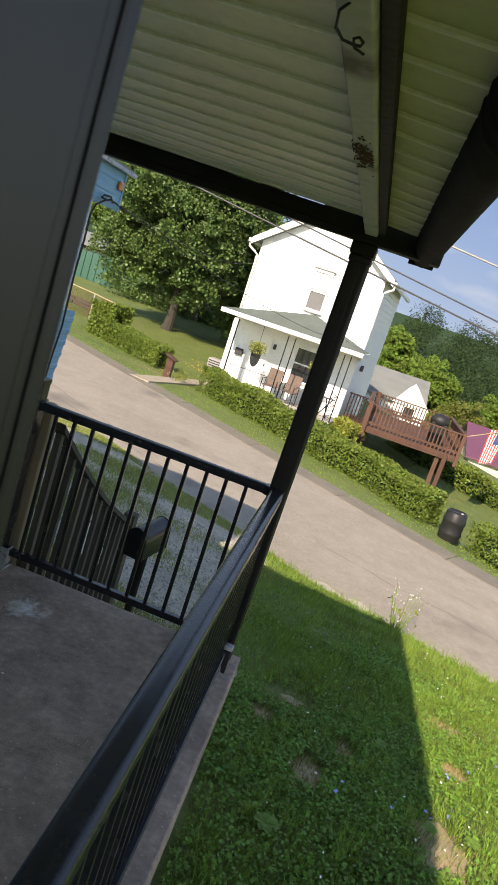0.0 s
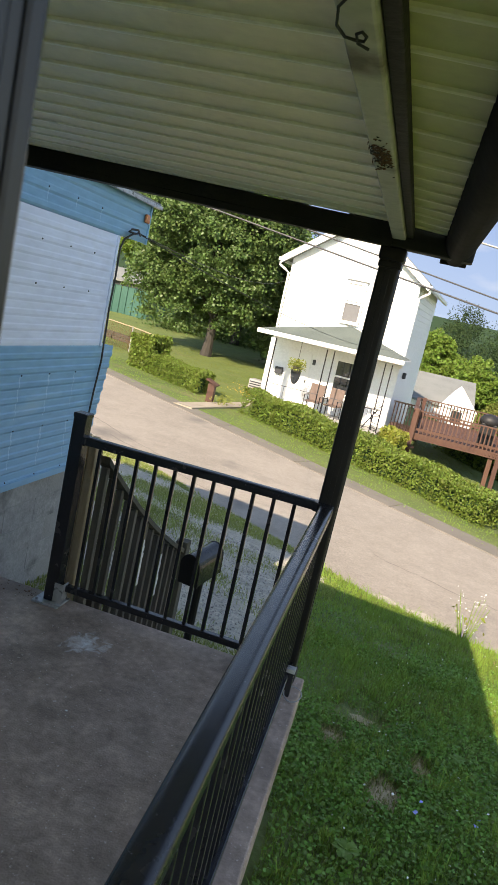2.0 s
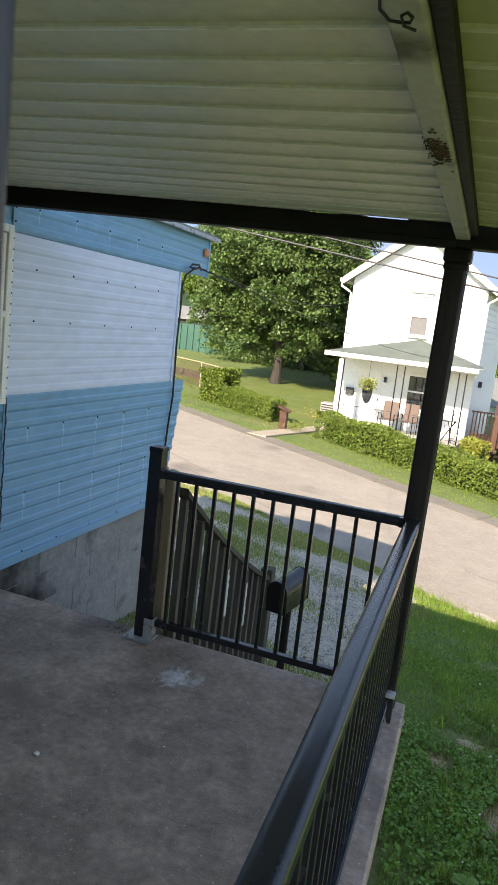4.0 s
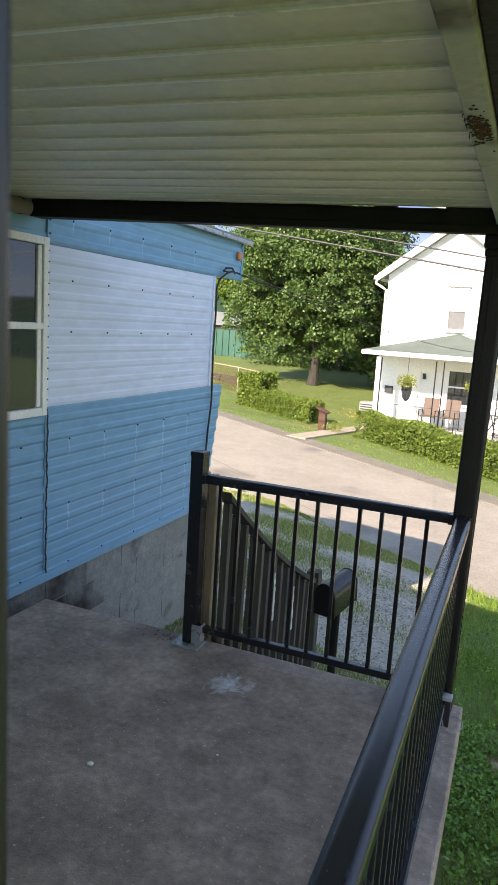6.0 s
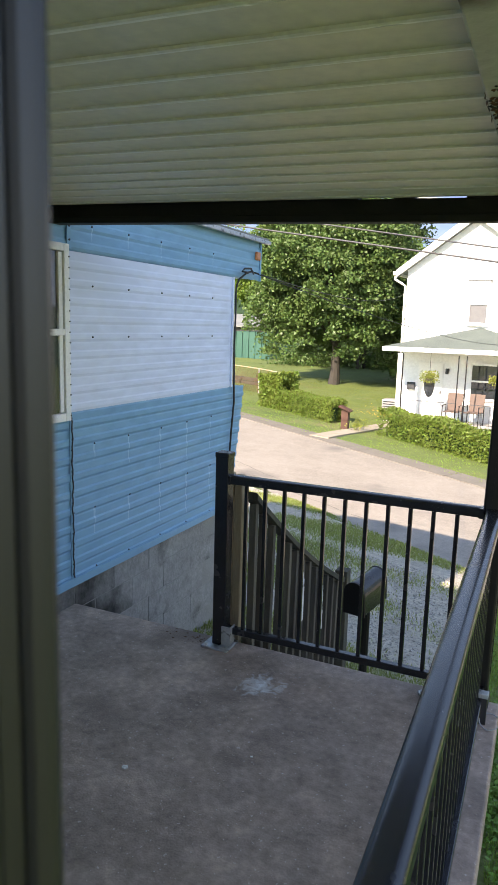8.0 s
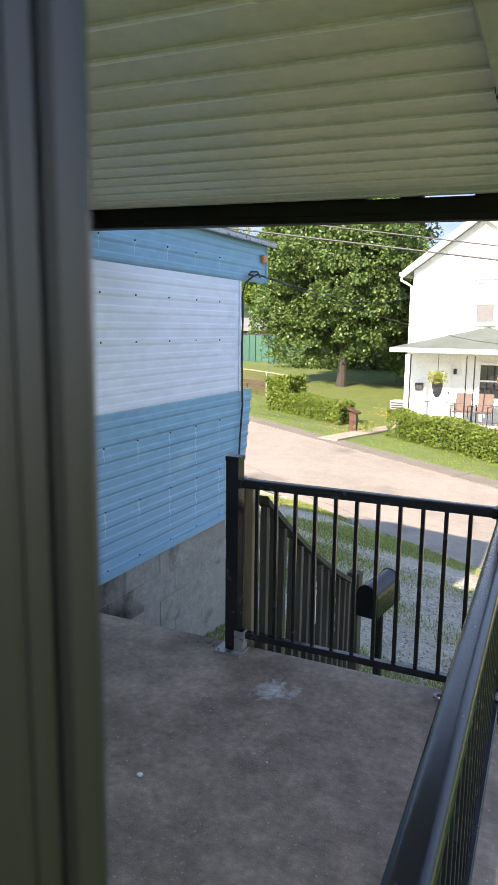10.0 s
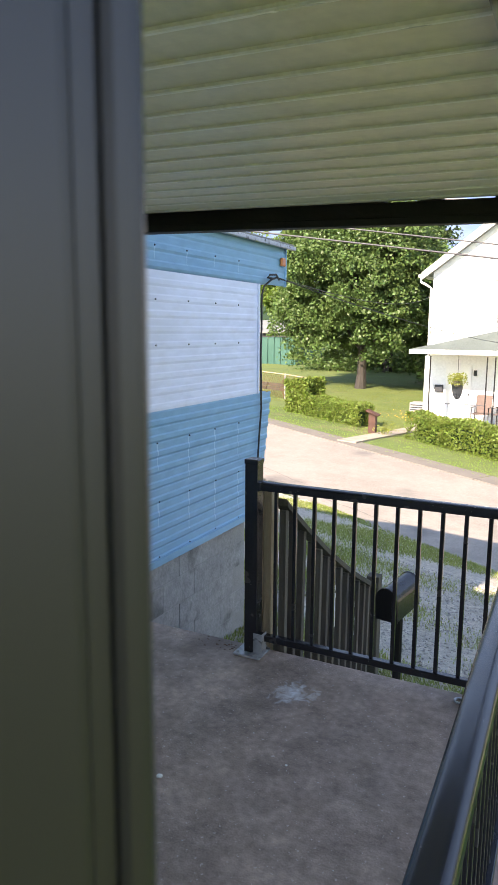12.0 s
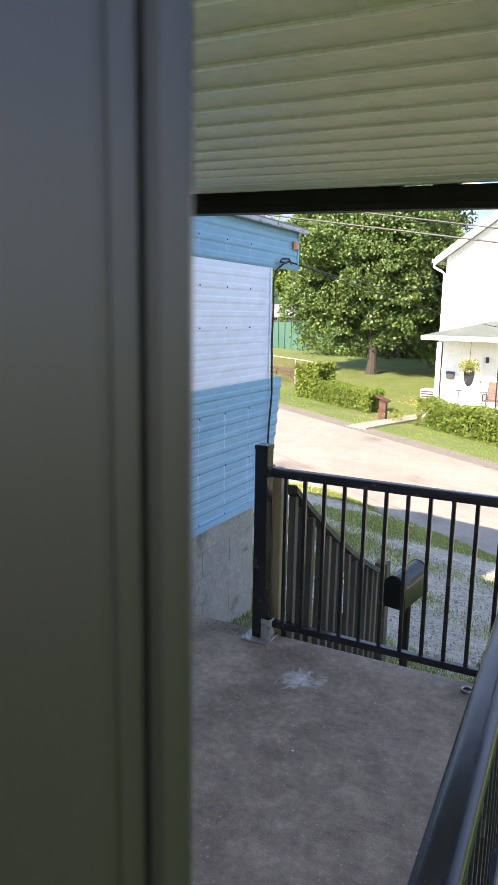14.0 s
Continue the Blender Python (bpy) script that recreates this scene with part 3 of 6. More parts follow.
GUTTER_TURN = Matrix.Translation((-0.128, 3.42, 0)) @ Matrix.Rotation(radians(1.85), 4, "Z") @ Matrix.Translation((0.094, -3.42, 0))


def build_beams():
    bm = bmesh.new()
    z0, z1, h = 1.99 + tilt_z(-2.62), 1.99 + tilt_z(-0.05), 0.086
    bar((-2.62, 3.575, z0 + h / 2 + 0.004), (-0.07, 3.575, z1 + h / 2), 0.085, h, bm, 0.006)
    end = tagged(part("end_beam", bm, BEAM_DARK), "dark weathered beam across the porch end", "beam", kind="structure")
    part("drip_edge", bar((-2.62, 3.528, z0 + 0.018), (-0.4, 3.528, z1 + 0.018), 0.012, 0.03, bevel=0.003), BEAM_DARK, end)
    side = tagged(part("side_beam", box(-0.402, -0.347, 0.1, 3.53, 2.018, 2.062, 0.006, m=SKEW), BEAM_PAINT), "weathered white-painted beam along the porch with a rusted joint", "beam", kind="structure")
    # Dark solid strip paints the shade of the recess beside the beam.
    part("dark_channel", box(-0.346, -0.318, 0.1, 3.53, 2.03, 2.062, 0.004, m=SKEW), BEAM_DARK, side, "dark strip standing for the shaded gap beside the beam")
    rng = random.Random(3)
    for material, count, spread, size, label in ((RUST, 170, 0.05, 0.0075, "flaking brown rust"), (BEAM_DARK, 110, 0.06, 0.006, "dark bare metal showing through the paint")):
        bm = bmesh.new()
        for k in range(count):
            y = 2.22 + rng.gauss(0, spread)
            low = k % 3
            c = SKEW @ (Vector((rng.uniform(-0.396, -0.356), y, 2.0172 - 0.00001 * k)) if low else Vector((-0.4025 - 0.00001 * k, y, rng.uniform(2.02, 2.058))))
            n, r = 7, rng.uniform(0.3, 1.0) * size
            rim = [(math.cos(q * math.tau / n) * r * rng.uniform(0.5, 1.2), math.sin(q * math.tau / n) * r * rng.uniform(0.6, 1.5)) for q in range(n)]
            vs = [bm.verts.new(c + (Vector((u, v, 0)) if low else Vector((0, v, u)))) for u, v in rim]
            top = bm.verts.new(c + (Vector((0, 0, -0.002)) if low else Vector((-0.002, 0, 0))))
            for q in range(n):
                bm.faces.new((vs[q], vs[(q + 1) % n], top))
        part("rust_patch", bm, material, side, label)
    hook = [(-0.336 + (x + 0.40) * 0.55, 1.485 + (y - 1.70) * 0.58, 2.02 - (2.02 - z) * 0.36) for x, y, z in [(-0.40, 1.70, 2.02), (-0.425, 1.72, 1.995), (-0.435, 1.78, 1.975), (-0.42, 1.825, 1.967), (-0.395, 1.835, 1.966), (-0.375, 1.84, 1.968), (-0.368, 1.825, 1.975), (-0.378, 1.81, 1.98), (-0.392, 1.815, 1.975), (-0.39, 1.845, 1.962), (-0.365, 1.865, 1.958)]]
    tagged(part("wire_hook", tube(hook, 0.0022), CABLE, smooth=True), "bent black wire hook hanging from the beam", "hook")
    for xa, xb in ((-2.62, -1.03), (-0.885, -0.80), (-0.60, -0.42)):
        part("shim", box(xa, xb, 3.55, 3.6, 2.05, 2.152), BEAM_DARK, end)
    part("end_fascia", box(-0.42, -0.1, 3.61, 3.65, 2.0, 2.149, 0.004), BEAM_DARK, end)
    pipe = thing("eave_pipe", "tan weathered pipe with dark bands under the porch eave", "pipe", (-2.56, 3.0, 2.07))
    part("tube", rod((-2.57, 2.2, 2.088), (-2.545, 3.42, 2.072), 0.038, 0.038, 16), KERB, pipe, smooth=True)
    for y in (3.05, 3.36):
        part("band", rod((-2.551, y, 2.074), (-2.55, y + 0.02, 2.0735), 0.041, 0.041, 16), BEAM_DARK, pipe)
    # gutter: an open trough with hangers
    arc = [math.pi + math.pi * k / 14 for k in range(15)]
    prof = [(-0.094 + 0.064 * math.cos(a), 2.062 + 0.084 * math.sin(a)) for a in arc] + [(-0.024, 2.066), (-0.024, 2.076), (-0.036, 2.074)]
    prof += [(-0.094 + 0.057 * math.cos(a), 2.062 + 0.077 * math.sin(a)) for a in arc[::-1]]
    bm = bmesh.new()
    ys = (0.0, 3.74)
    rings = [[bm.verts.new(GUTTER_TURN @ Vector((x, y, z))) for x, z in prof] for y in ys]
    n = len(prof)
    for k in range(n):
        bm.faces.new((rings[0][k], rings[0][(k + 1) % n], rings[1][(k + 1) % n], rings[1][k]))
    bm.faces.new(rings[0][::-1])
    bm.faces.new(rings[1])
    bmesh.ops.recalc_face_normals(bm, faces=bm.faces)
    gutter = tagged(thing("gutter", "dark brown metal roof gutter along the porch eave", "gutter", kind="structure"))
    part("trough", bm, GUTTER, gutter, smooth=True)
    for y in (1.64, 1.72, 1.80):
        band = bmesh.new()
        ring = [[band.verts.new(GUTTER_TURN @ Vector((-0.094 + w * math.cos(a), yy, 2.062 + (w + 0.02) * math.sin(a)))) for a in arc] for yy, w in ((y - 0.02, 0.0642), (y - 0.007, 0.067), (y + 0.007, 0.067), (y + 0.02, 0.0642))]
        for u, v in zip(ring, ring[1:]):
            for k in range(len(arc) - 1):
                band.faces.new((u[k], u[k + 1], v[k + 1], v[k]))
        part("seam_band", band, GUTTER, gutter, "raised rounded seam", smooth=True)
    part("end_cap", box(-0.156, -0.045, 3.735, 3.745, 1.98, 2.07, 0.003, m=GUTTER_TURN), GUTTER, gutter)
    for y in (0.9, 1.7, 2.5, 3.3):
        part("hanger", box(-0.155, -0.032, y, y + 0.018, 2.066, 2.076, m=GUTTER_TURN), GUTTER, gutter)


build_beams()


def build_post():
    post = thing("porch_post", "dark wrapped square porch post with a flared cap", "post", (-0.37, 3.60, 0))
    lean = Matrix(((1, 0, 0.0085, -0.4045), (0, 1, 0, 3.6), (0, 0, 1, 0), (0, 0, 0, 1)))
    r = 0.0435
    part("shaft", box(-r, r, -r, r, 0.0, 1.99, 0.010, m=lean), BLACK_DULL, post)
    part("flute", box(-0.012, 0.012, -r - 0.003, -r - 0.0005, 0.15, 1.9, 0.001, m=lean), BLACK_DULL, post)
    part("flute", box(r + 0.0005, r + 0.003, -0.012, 0.012, 0.15, 1.9, 0.001, m=lean), BLACK_DULL, post)
    part("cap", box(-r - 0.011, r + 0.011, -r - 0.011, r + 0.011, 1.935, 1.992, 0.01, m=lean), BLACK_DULL, post)
    part("cap_ring", box(-r - 0.005, r + 0.005, -r - 0.005, r + 0.005, 1.905, 1.933, 0.006, m=lean), BLACK_DULL, post)
    part("base_collar", box(-r - 0.008, r + 0.008, -r - 0.008, r + 0.008, 0.001, 0.05, 0.008, m=lean), BLACK_DULL, post)


build_post()


def rail_section(name, label, p, q, top, n, first, gap):
    """An aluminium railing between p and q (x, y): top rail, bottom rail and square balusters."""
    root = thing(name, label, "railing", (*p, 0))
    a, b = Vector((*p, 0)), Vector((*q, 0))
    up = Vector((0, 0, 1))
    d = (b - a).normalized()
    side = d.cross(up)
    m = Matrix((side, d, up)).transposed().to_4x4()
    m.translation = a
    length = (b - a).length
    w = 0.0325 if name.startswith("side") else 0.029
    arc = [(w * abs(math.cos(t)) ** 0.62 * (1 if math.cos(t) > 0 else -1), -0.02 + 0.02 * math.sin(t) ** 0.8) for t in [math.pi * i / 28 for i in range(29)]]
    prof = [(-w, -0.040), (w, -0.040)] + arc
    bm = bmesh.new()
    rings = [[bm.verts.new(m @ Vector((x, y, top + z))) for x, z in prof] for y in (0.0, length)]
    k = len(prof)
    for i in range(k):
        bm.faces.new((rings[0][i], rings[0][(i + 1) % k], rings[1][(i + 1) % k], rings[1][i]))
    bm.faces.new(rings[0][::-1])
    bm.faces.new(rings[1])
    bmesh.ops.recalc_face_normals(bm, faces=bm.faces)
    part("top_rail", bm, BLACK, root)
    part("bottom_rail", box(-0.0175, 0.0175 if name.startswith("end") else 0.024, 0, length, 0.075, 0.108, 0.004, m=m), BLACK, root)
    for y in (0.0, length):
        part("rail_bracket", box(-0.032, 0.032, y - 0.012, y + 0.012, top - 0.045, top - 0.002, 0.004, m=m), BLACK, root)
    cell = box(-0.0085, 0.0085, -0.0085, 0.0085, 0.10, top - 0.03, 0.002)
    me = mesh_of(cell, "baluster")
    me.materials.append(BLACK)
    screw = mesh_of(rod((0, 0, 0), (0, 0, 0.004), 0.005, 0.004, 6), "rail_screw")
    screw.materials.append(ZINC)
    for i in range(n):
        o = part("baluster", me, BLACK, root)
        o.matrix_parent_inverse = Matrix()
        o.matrix_basis = Matrix.Translation(-a) @ m @ Matrix.Translation((0, first + gap * i, 0))
        if name.startswith("end"):
            s = part("rail_screw", screw, ZINC, root)
            s.matrix_parent_inverse = Matrix()
            s.matrix_basis = Matrix.Translation(-a) @ m @ Matrix.Translation((0.02, first + gap * i, top - 0.038)) @ pose(0, 0, 0, 180, 0, 0)
    return root


rail_section("end_railing", "black aluminium porch railing with square balusters, between newel and post", (-1.588, 3.57), (-0.444, 3.57), 0.872, 11, 0.083, 0.0965)
rail_section("side_railing", "long black aluminium porch railing with a rounded grooved top rail", (-0.308, 0.30), (-0.3975, 3.552), 0.872, 33, 0.04, 0.0991)


def build_newel():
    root = thing("newel_post", "black square aluminium newel post on a galvanised base plate", "post", (-1.623, 3.57, 0))
    x, y, r = -1.623, 3.57, 0.033
    part("shaft", box(x - r, x + r, y - r, y + r, 0.012, 0.962, 0.003), BLACK, root)
    part("cap", box(x - r - 0.003, x + r + 0.003, y - r - 0.003, y + r + 0.003, 0.955, 0.978, 0.004), BLACK, root)
    plate = part("base_plate", box(x - 0.075, x + 0.068, y - 0.072, y + 0.06, 0.0005, 0.012, 0.003), ZINC, root, "galvanised steel base plate")
    part("bracket_tab", box(x + r - 0.012, x + r + 0.036, y - r - 0.009, y - r - 0.003, 0.012, 0.118, 0.001), ZINC, root, "bent zinc bracket")
    part("bracket_foot", box(x + r - 0.02, x + r + 0.045, y - 0.068, y - r - 0.003, 0.0125, 0.02, 0.002), ZINC, root)
    part("bracket_flange", box(x + r + 0.031, x + r + 0.036, y - r - 0.003, y + 0.01, 0.03, 0.118, 0.001), ZINC, root)
    for dx in (-0.055, 0.05):
        for dy in (-0.055, 0.045):
            part("bolt", rod((x + dx, y + dy, 0.012), (x + dx, y + dy, 0.024), 0.008, 0.007, 6), ZINC, plate)


build_newel()


def build_post_bracket():
    root = thing("rail_foot_bracket", "dark bracket with a pale plastic cap at the railing foot", "bracket", (-0.365, 3.45, 0))
    part("leg", box(-0.382, -0.350, 3.432, 3.464, 0.0, 0.115, 0.003), BLACK, root)
    part("cap", box(-0.386, -0.347, 3.429, 3.467, 0.115, 0.135, 0.003), ZINC, root, "pale grey cap")
    loop = [(-0.335 + 0.04 * math.sin(a * 1.0), 3.43 - 0.05 * math.cos(a), 0.012 + 0.02 * abs(math.sin(a * 0.5))) for a in [i * 0.35 for i in range(20)]]
    tagged(part("loose_wire", tube(loop, 0.003, 5), CABLE_GREY, smooth=True), "loop of pale wire lying at the slab corner", "wire")
    ring = [(-0.62 + 0.022 * math.cos(a), 3.56 + 0.022 * math.sin(a), 0.006) for a in [i * math.tau / 14 for i in range(15)]]
    tagged(part("ring_anchor", tube(ring, 0.006, 5), ZINC, smooth=True), "small zinc ring on the concrete floor", "ring")


build_post_bracket()


def build_storm_door():
    """The open storm door: its grooved aluminium stile stands close to the lens."""
    e = Vector((-0.2385, 0.7405, 0))
    along = Vector((-0.707, -0.707, 0)).normalized()
    depth = Vector((-along.y, along.x, 0)) * -1
    if depth.y < 0:
        depth = -depth
    root = thing("storm_door", "open aluminium storm door with a grooved stile", "door", e)

    def slab(name, s0, s1, d0, d1, z0, z1, material, bevel=0.002, label=""):
        m = Matrix((along, depth, Vector((0, 0, 1)))).transposed().to_4x4()
        m.translation = e
        return part(name, box(s0, s1, d0, d1, z0, z1, bevel, m=m), material, root, label)

    slab("stile", 0.0, 0.075, 0.005, 0.03, 0.06, 2.0, ALU, 0.002)
    slab("stile_lip", 0.0, 0.0054, 0.0, 0.006, 0.06, 2.0, ALU, 0.0018)
    slab("stile_face", 0.0080, 0.075, 0.0008, 0.007, 0.06, 2.0, ALU, 0.0015)
    slab("groove", 0.0050, 0.0084, 0.0021, 0.0056, 0.06, 2.0, ALU, 0.0, "shallow gasket groove")
    slab("hinge_stile", 0.515, 0.59, 0.0, 0.03, 0.06, 2.0, ALU)
    slab("top_rail", 0.075, 0.515, 0.0, 0.03, 1.92, 2.0, ALU)
    slab("middle_rail", 0.075, 0.515, 0.0, 0.03, 0.95, 1.02, ALU)
    slab("kick_panel", 0.075, 0.515, 0.008, 0.024, 0.06, 0.95, ALU)
    slab("pane", 0.075, 0.515, 0.013, 0.018, 1.02, 1.92, GLASS, 0.0)


build_storm_door()


def build_house_behind():
    """The house that the porch belongs to, behind the camera."""
    wall = thing("wall_south", "grey lap-sided house wall with an open doorway behind the porch", "wall", kind="structure")
    for x0, x1, z0, z1 in ((-2.55, -0.74, -0.9, 2.6), (-0.2, -0.16, -0.9, 2.6), (-0.74, -0.2, 2.08, 2.6), (-0.74, -0.2, -0.9, 0.0)):
        part("wall_piece", box(x0, x1, 0.12, 0.27, z0, z1), HOUSE_SIDING, wall)
        z = z0
        while z < z1 - 0.05:
            part("lap_board", solid([(x0, 0.271, z), (x1, 0.271, z), (x1, 0.285, z), (x0, 0.285, z), (x0, 0.271, min(z + 0.15, z1)), (x1, 0.271, min(z + 0.15, z1))], [(0, 1, 2, 3), (3, 2, 5, 4), (0, 3, 4), (1, 5, 2), (0, 4, 5, 1)]), HOUSE_SIDING, wall)
            z += 0.155
    for x0, x1 in ((-0.80, -0.72), (-0.22, -0.165)):
        part("door_casing", box(x0, x1, 0.285, 0.305, 0.0, 2.12, 0.003), TRIM, wall)
    part("door_head", box(-0.80, -0.165, 0.285, 0.305, 2.122, 2.2, 0.003), TRIM, wall)
    room = thing("room_shell", "plain dim room behind the doorway", "room", kind="structure")
    part("room_floor", box(-2.5, -0.2, -3.0, 0.12, -0.1, 0.0), OLD_WOOD, room)
    part("room_wall", box(-2.55, -2.45, -3.0, 0.12, 0, 2.5), PLASTER, room)
    part("room_wall", box(-0.2, -0.16, -3.0, 0.12, -0.9, 2.6), PLASTER, room)
    part("room_wall", box(-2.55, -0.16, -3.1, -3.0, -0.9, 2.6), PLASTER, room)
    part("room_ceiling", box(-2.44, -0.201, -2.99, 0.119, 2.5, 2.599), PLASTER, room)
    part("house_roof", box(-2.7, -0.17, -3.3, 0.27, 2.601, 2.66), BEAM_DARK, room)


build_house_behind()


# ---- stairs with wooden rail ----
def build_stairs():
    st = tagged(thing("stairs", "concrete steps down from the porch beside the trailer", "stairs", kind="structure"))
    z, y = 0.0, 3.66
    for k in range(5):
        z -= 0.175
        part("step", box(-2.58, -1.46, y + 0.28 * k, y + 0.28 * (k + 1), -1.4, z, 0.006), CONCRETE_PALE, st)
    rail = thing("stair_railing", "weathered wooden stair railing with close upright pickets", "railing", (-1.5, 3.7, 0))

    def rail_z(y):
        d = y - 3.584
        return 0.813 - 0.745 * d + 0.087 * d * d

    def bent(x, y0, y1, drop, w, h, n=9):
        """A bowed rail that follows the sag, h deep and w wide."""
        ys = [y0 + (y1 - y0) * i / n for i in range(n + 1)]
        bm = bmesh.new()
        rings = [[bm.verts.new((x + dx, y, rail_z(y) - drop + dz)) for dx, dz in ((-w / 2, -h), (w / 2, -h), (w / 2, -0.005), (w / 2 - 0.005, 0), (-w / 2 + 0.005, 0), (-w / 2, -0.005))] for y in ys]
        for u, v in zip(rings, rings[1:]):
            for k in range(6):
                bm.faces.new((u[k], u[(k + 1) % 6], v[(k + 1) % 6], v[k]))
        bm.faces.new(rings[0][::-1])
        bm.faces.new(rings[-1])
        bmesh.ops.recalc_face_normals(bm, faces=bm.faces)
        return bm

    part("handrail", bent(-1.50, 3.62, 5.22, 0.0, 0.062, 0.036), RAIL_WOOD, rail, "mossy dark wooden handrail")
    part("lower_rail", bent(-1.538, 3.66, 5.2, 0.72, 0.03, 0.085), OLD_WOOD, rail)
    n = 13
    rng = random.Random(8)
    for k in range(n):
        y = 3.665 + 0.119 * k + rng.uniform(-0.012, 0.012)
        z = rail_z(y)
        lean = rng.uniform(-0.012, 0.02)
        part("picket", bar((-1.503, y + lean - 0.02, z - 0.90), (-1.503, y, z - 0.036), 0.036, 0.036, bevel=0.003), OLD_WOOD, rail)
        if k in (6, 9):
            bm = bmesh.new()
            for j in range(12):
                zc, half = z - 0.15 - 0.024 * j, rng.uniform(0.012, 0.024)
                yo = rng.uniform(-0.004, 0.016)
                box(-1.503, -1.4842 + 0.0004 * j, y - 0.0187 - 0.0004 * j, y + yo, zc - half, zc + half, 0.003, bm)
            part("peeling_paint", bm, PEEL, rail, "peeling white paint")
    part("upper_post", box(-1.613, -1.571, 3.66, 3.70, -0.9, 0.85, 0.006), NEW_WOOD, rail, "newer tan lumber post")
    part("upper_post", box(-1.652, -1.617, 3.655, 3.69, -0.9, 0.86, 0.006), NEW_WOOD, rail, "newer tan lumber post")
    part("lower_post", box(-1.545, -1.455, 5.2, 5.29, -1.5, -0.12, 0.006), RAIL_WOOD, rail)


build_stairs()


def build_mailbox():
    c, ang = Vector((-1.20, 4.5, -0.105)), radians(-12)
    root = thing("mailbox", "black metal arched mailbox on a dark post", "mailbox", (c.x, c.y, float(ground_z(c.x, c.y))))
    m = Matrix.Translation(c) @ Matrix.Rotation(ang, 4, "Z") @ Matrix.Rotation(radians(5), 4, "X")
    w, h, length = 0.066, 0.12, 0.28
    prof = [(-w, 0), (w, 0), (w, h)] + [(w * math.cos(a), h + w * 1.15 * math.sin(a)) for a in [i * math.pi / 12 for i in range(1, 12)]] + [(-w, h)]

    def shell(y0, y1, grow):
        bm = bmesh.new()
        rings = [[bm.verts.new(m @ Vector((x * grow, y, (z - 0.1) * grow + 0.1))) for x, z in prof] for y in (y0, y1)]
        k = len(prof)
        for i in range(k):
            bm.faces.new((rings[0][i], rings[0][(i + 1) % k], rings[1][(i + 1) % k], rings[1][i]))
        bm.faces.new(rings[0][::-1])
        bm.faces.new(rings[1])
        bmesh.ops.recalc_face_normals(bm, faces=bm.faces)
        return bm

    part("box", shell(0.0, length, 1.0), BLACK, root)
    part("door", shell(-0.012, -0.001, 1.06), BLACK_DULL, root)
    part("rear_rim", shell(length + 0.001, length + 0.01, 1.03), BLACK, root)
    part("bracket", box(-0.03, 0.03, 0.05, 0.3, -0.03, -0.002, m=m), BLACK_DULL, root)
    gz = float(ground_z(c.x, c.y)) - 0.1
    b = m @ Vector((0, 0.15, -0.03))
    part("post", rod((b.x, b.y, gz), (b.x, b.y, b.z), 0.026, 0.026, 10), BLACK_DULL, root)


build_mailbox()


# ---- neighbouring trailer ----
TX = -2.65


def siding(y0, y1, z0, z1, pitch, amp, x=TX, nose=None):
    """A ribbed metal sheet in the plane x, ribs level."""
    bm = bmesh.new()
    rows = max(2, int(round((z1 - z0) / pitch)))
    pts = []
    for r in range(rows):
        zb = z0 + (z1 - z0) * r / rows
        hgt = (z1 - z0) / rows
        pts += [(0.0, zb), (amp, zb + hgt * 0.16), (amp, zb + hgt * 0.42), (0.2 * amp, zb + hgt * 0.52), (0.3 * amp, zb + hgt * 0.9)]
    pts.append((0.0, z1))
    cols = []
    for y in (y0, y1):
        cols.append([bm.verts.new((x + o, y if nose is None or y == y0 else nose(z), z)) for o, z in pts])
    for k in range(len(pts) - 1):
        bm.faces.new((cols[0][k], cols[1][k], cols[1][k + 1], cols[0][k + 1]))
    bmesh.ops.recalc_face_normals(bm, faces=bm.faces)
    return bm


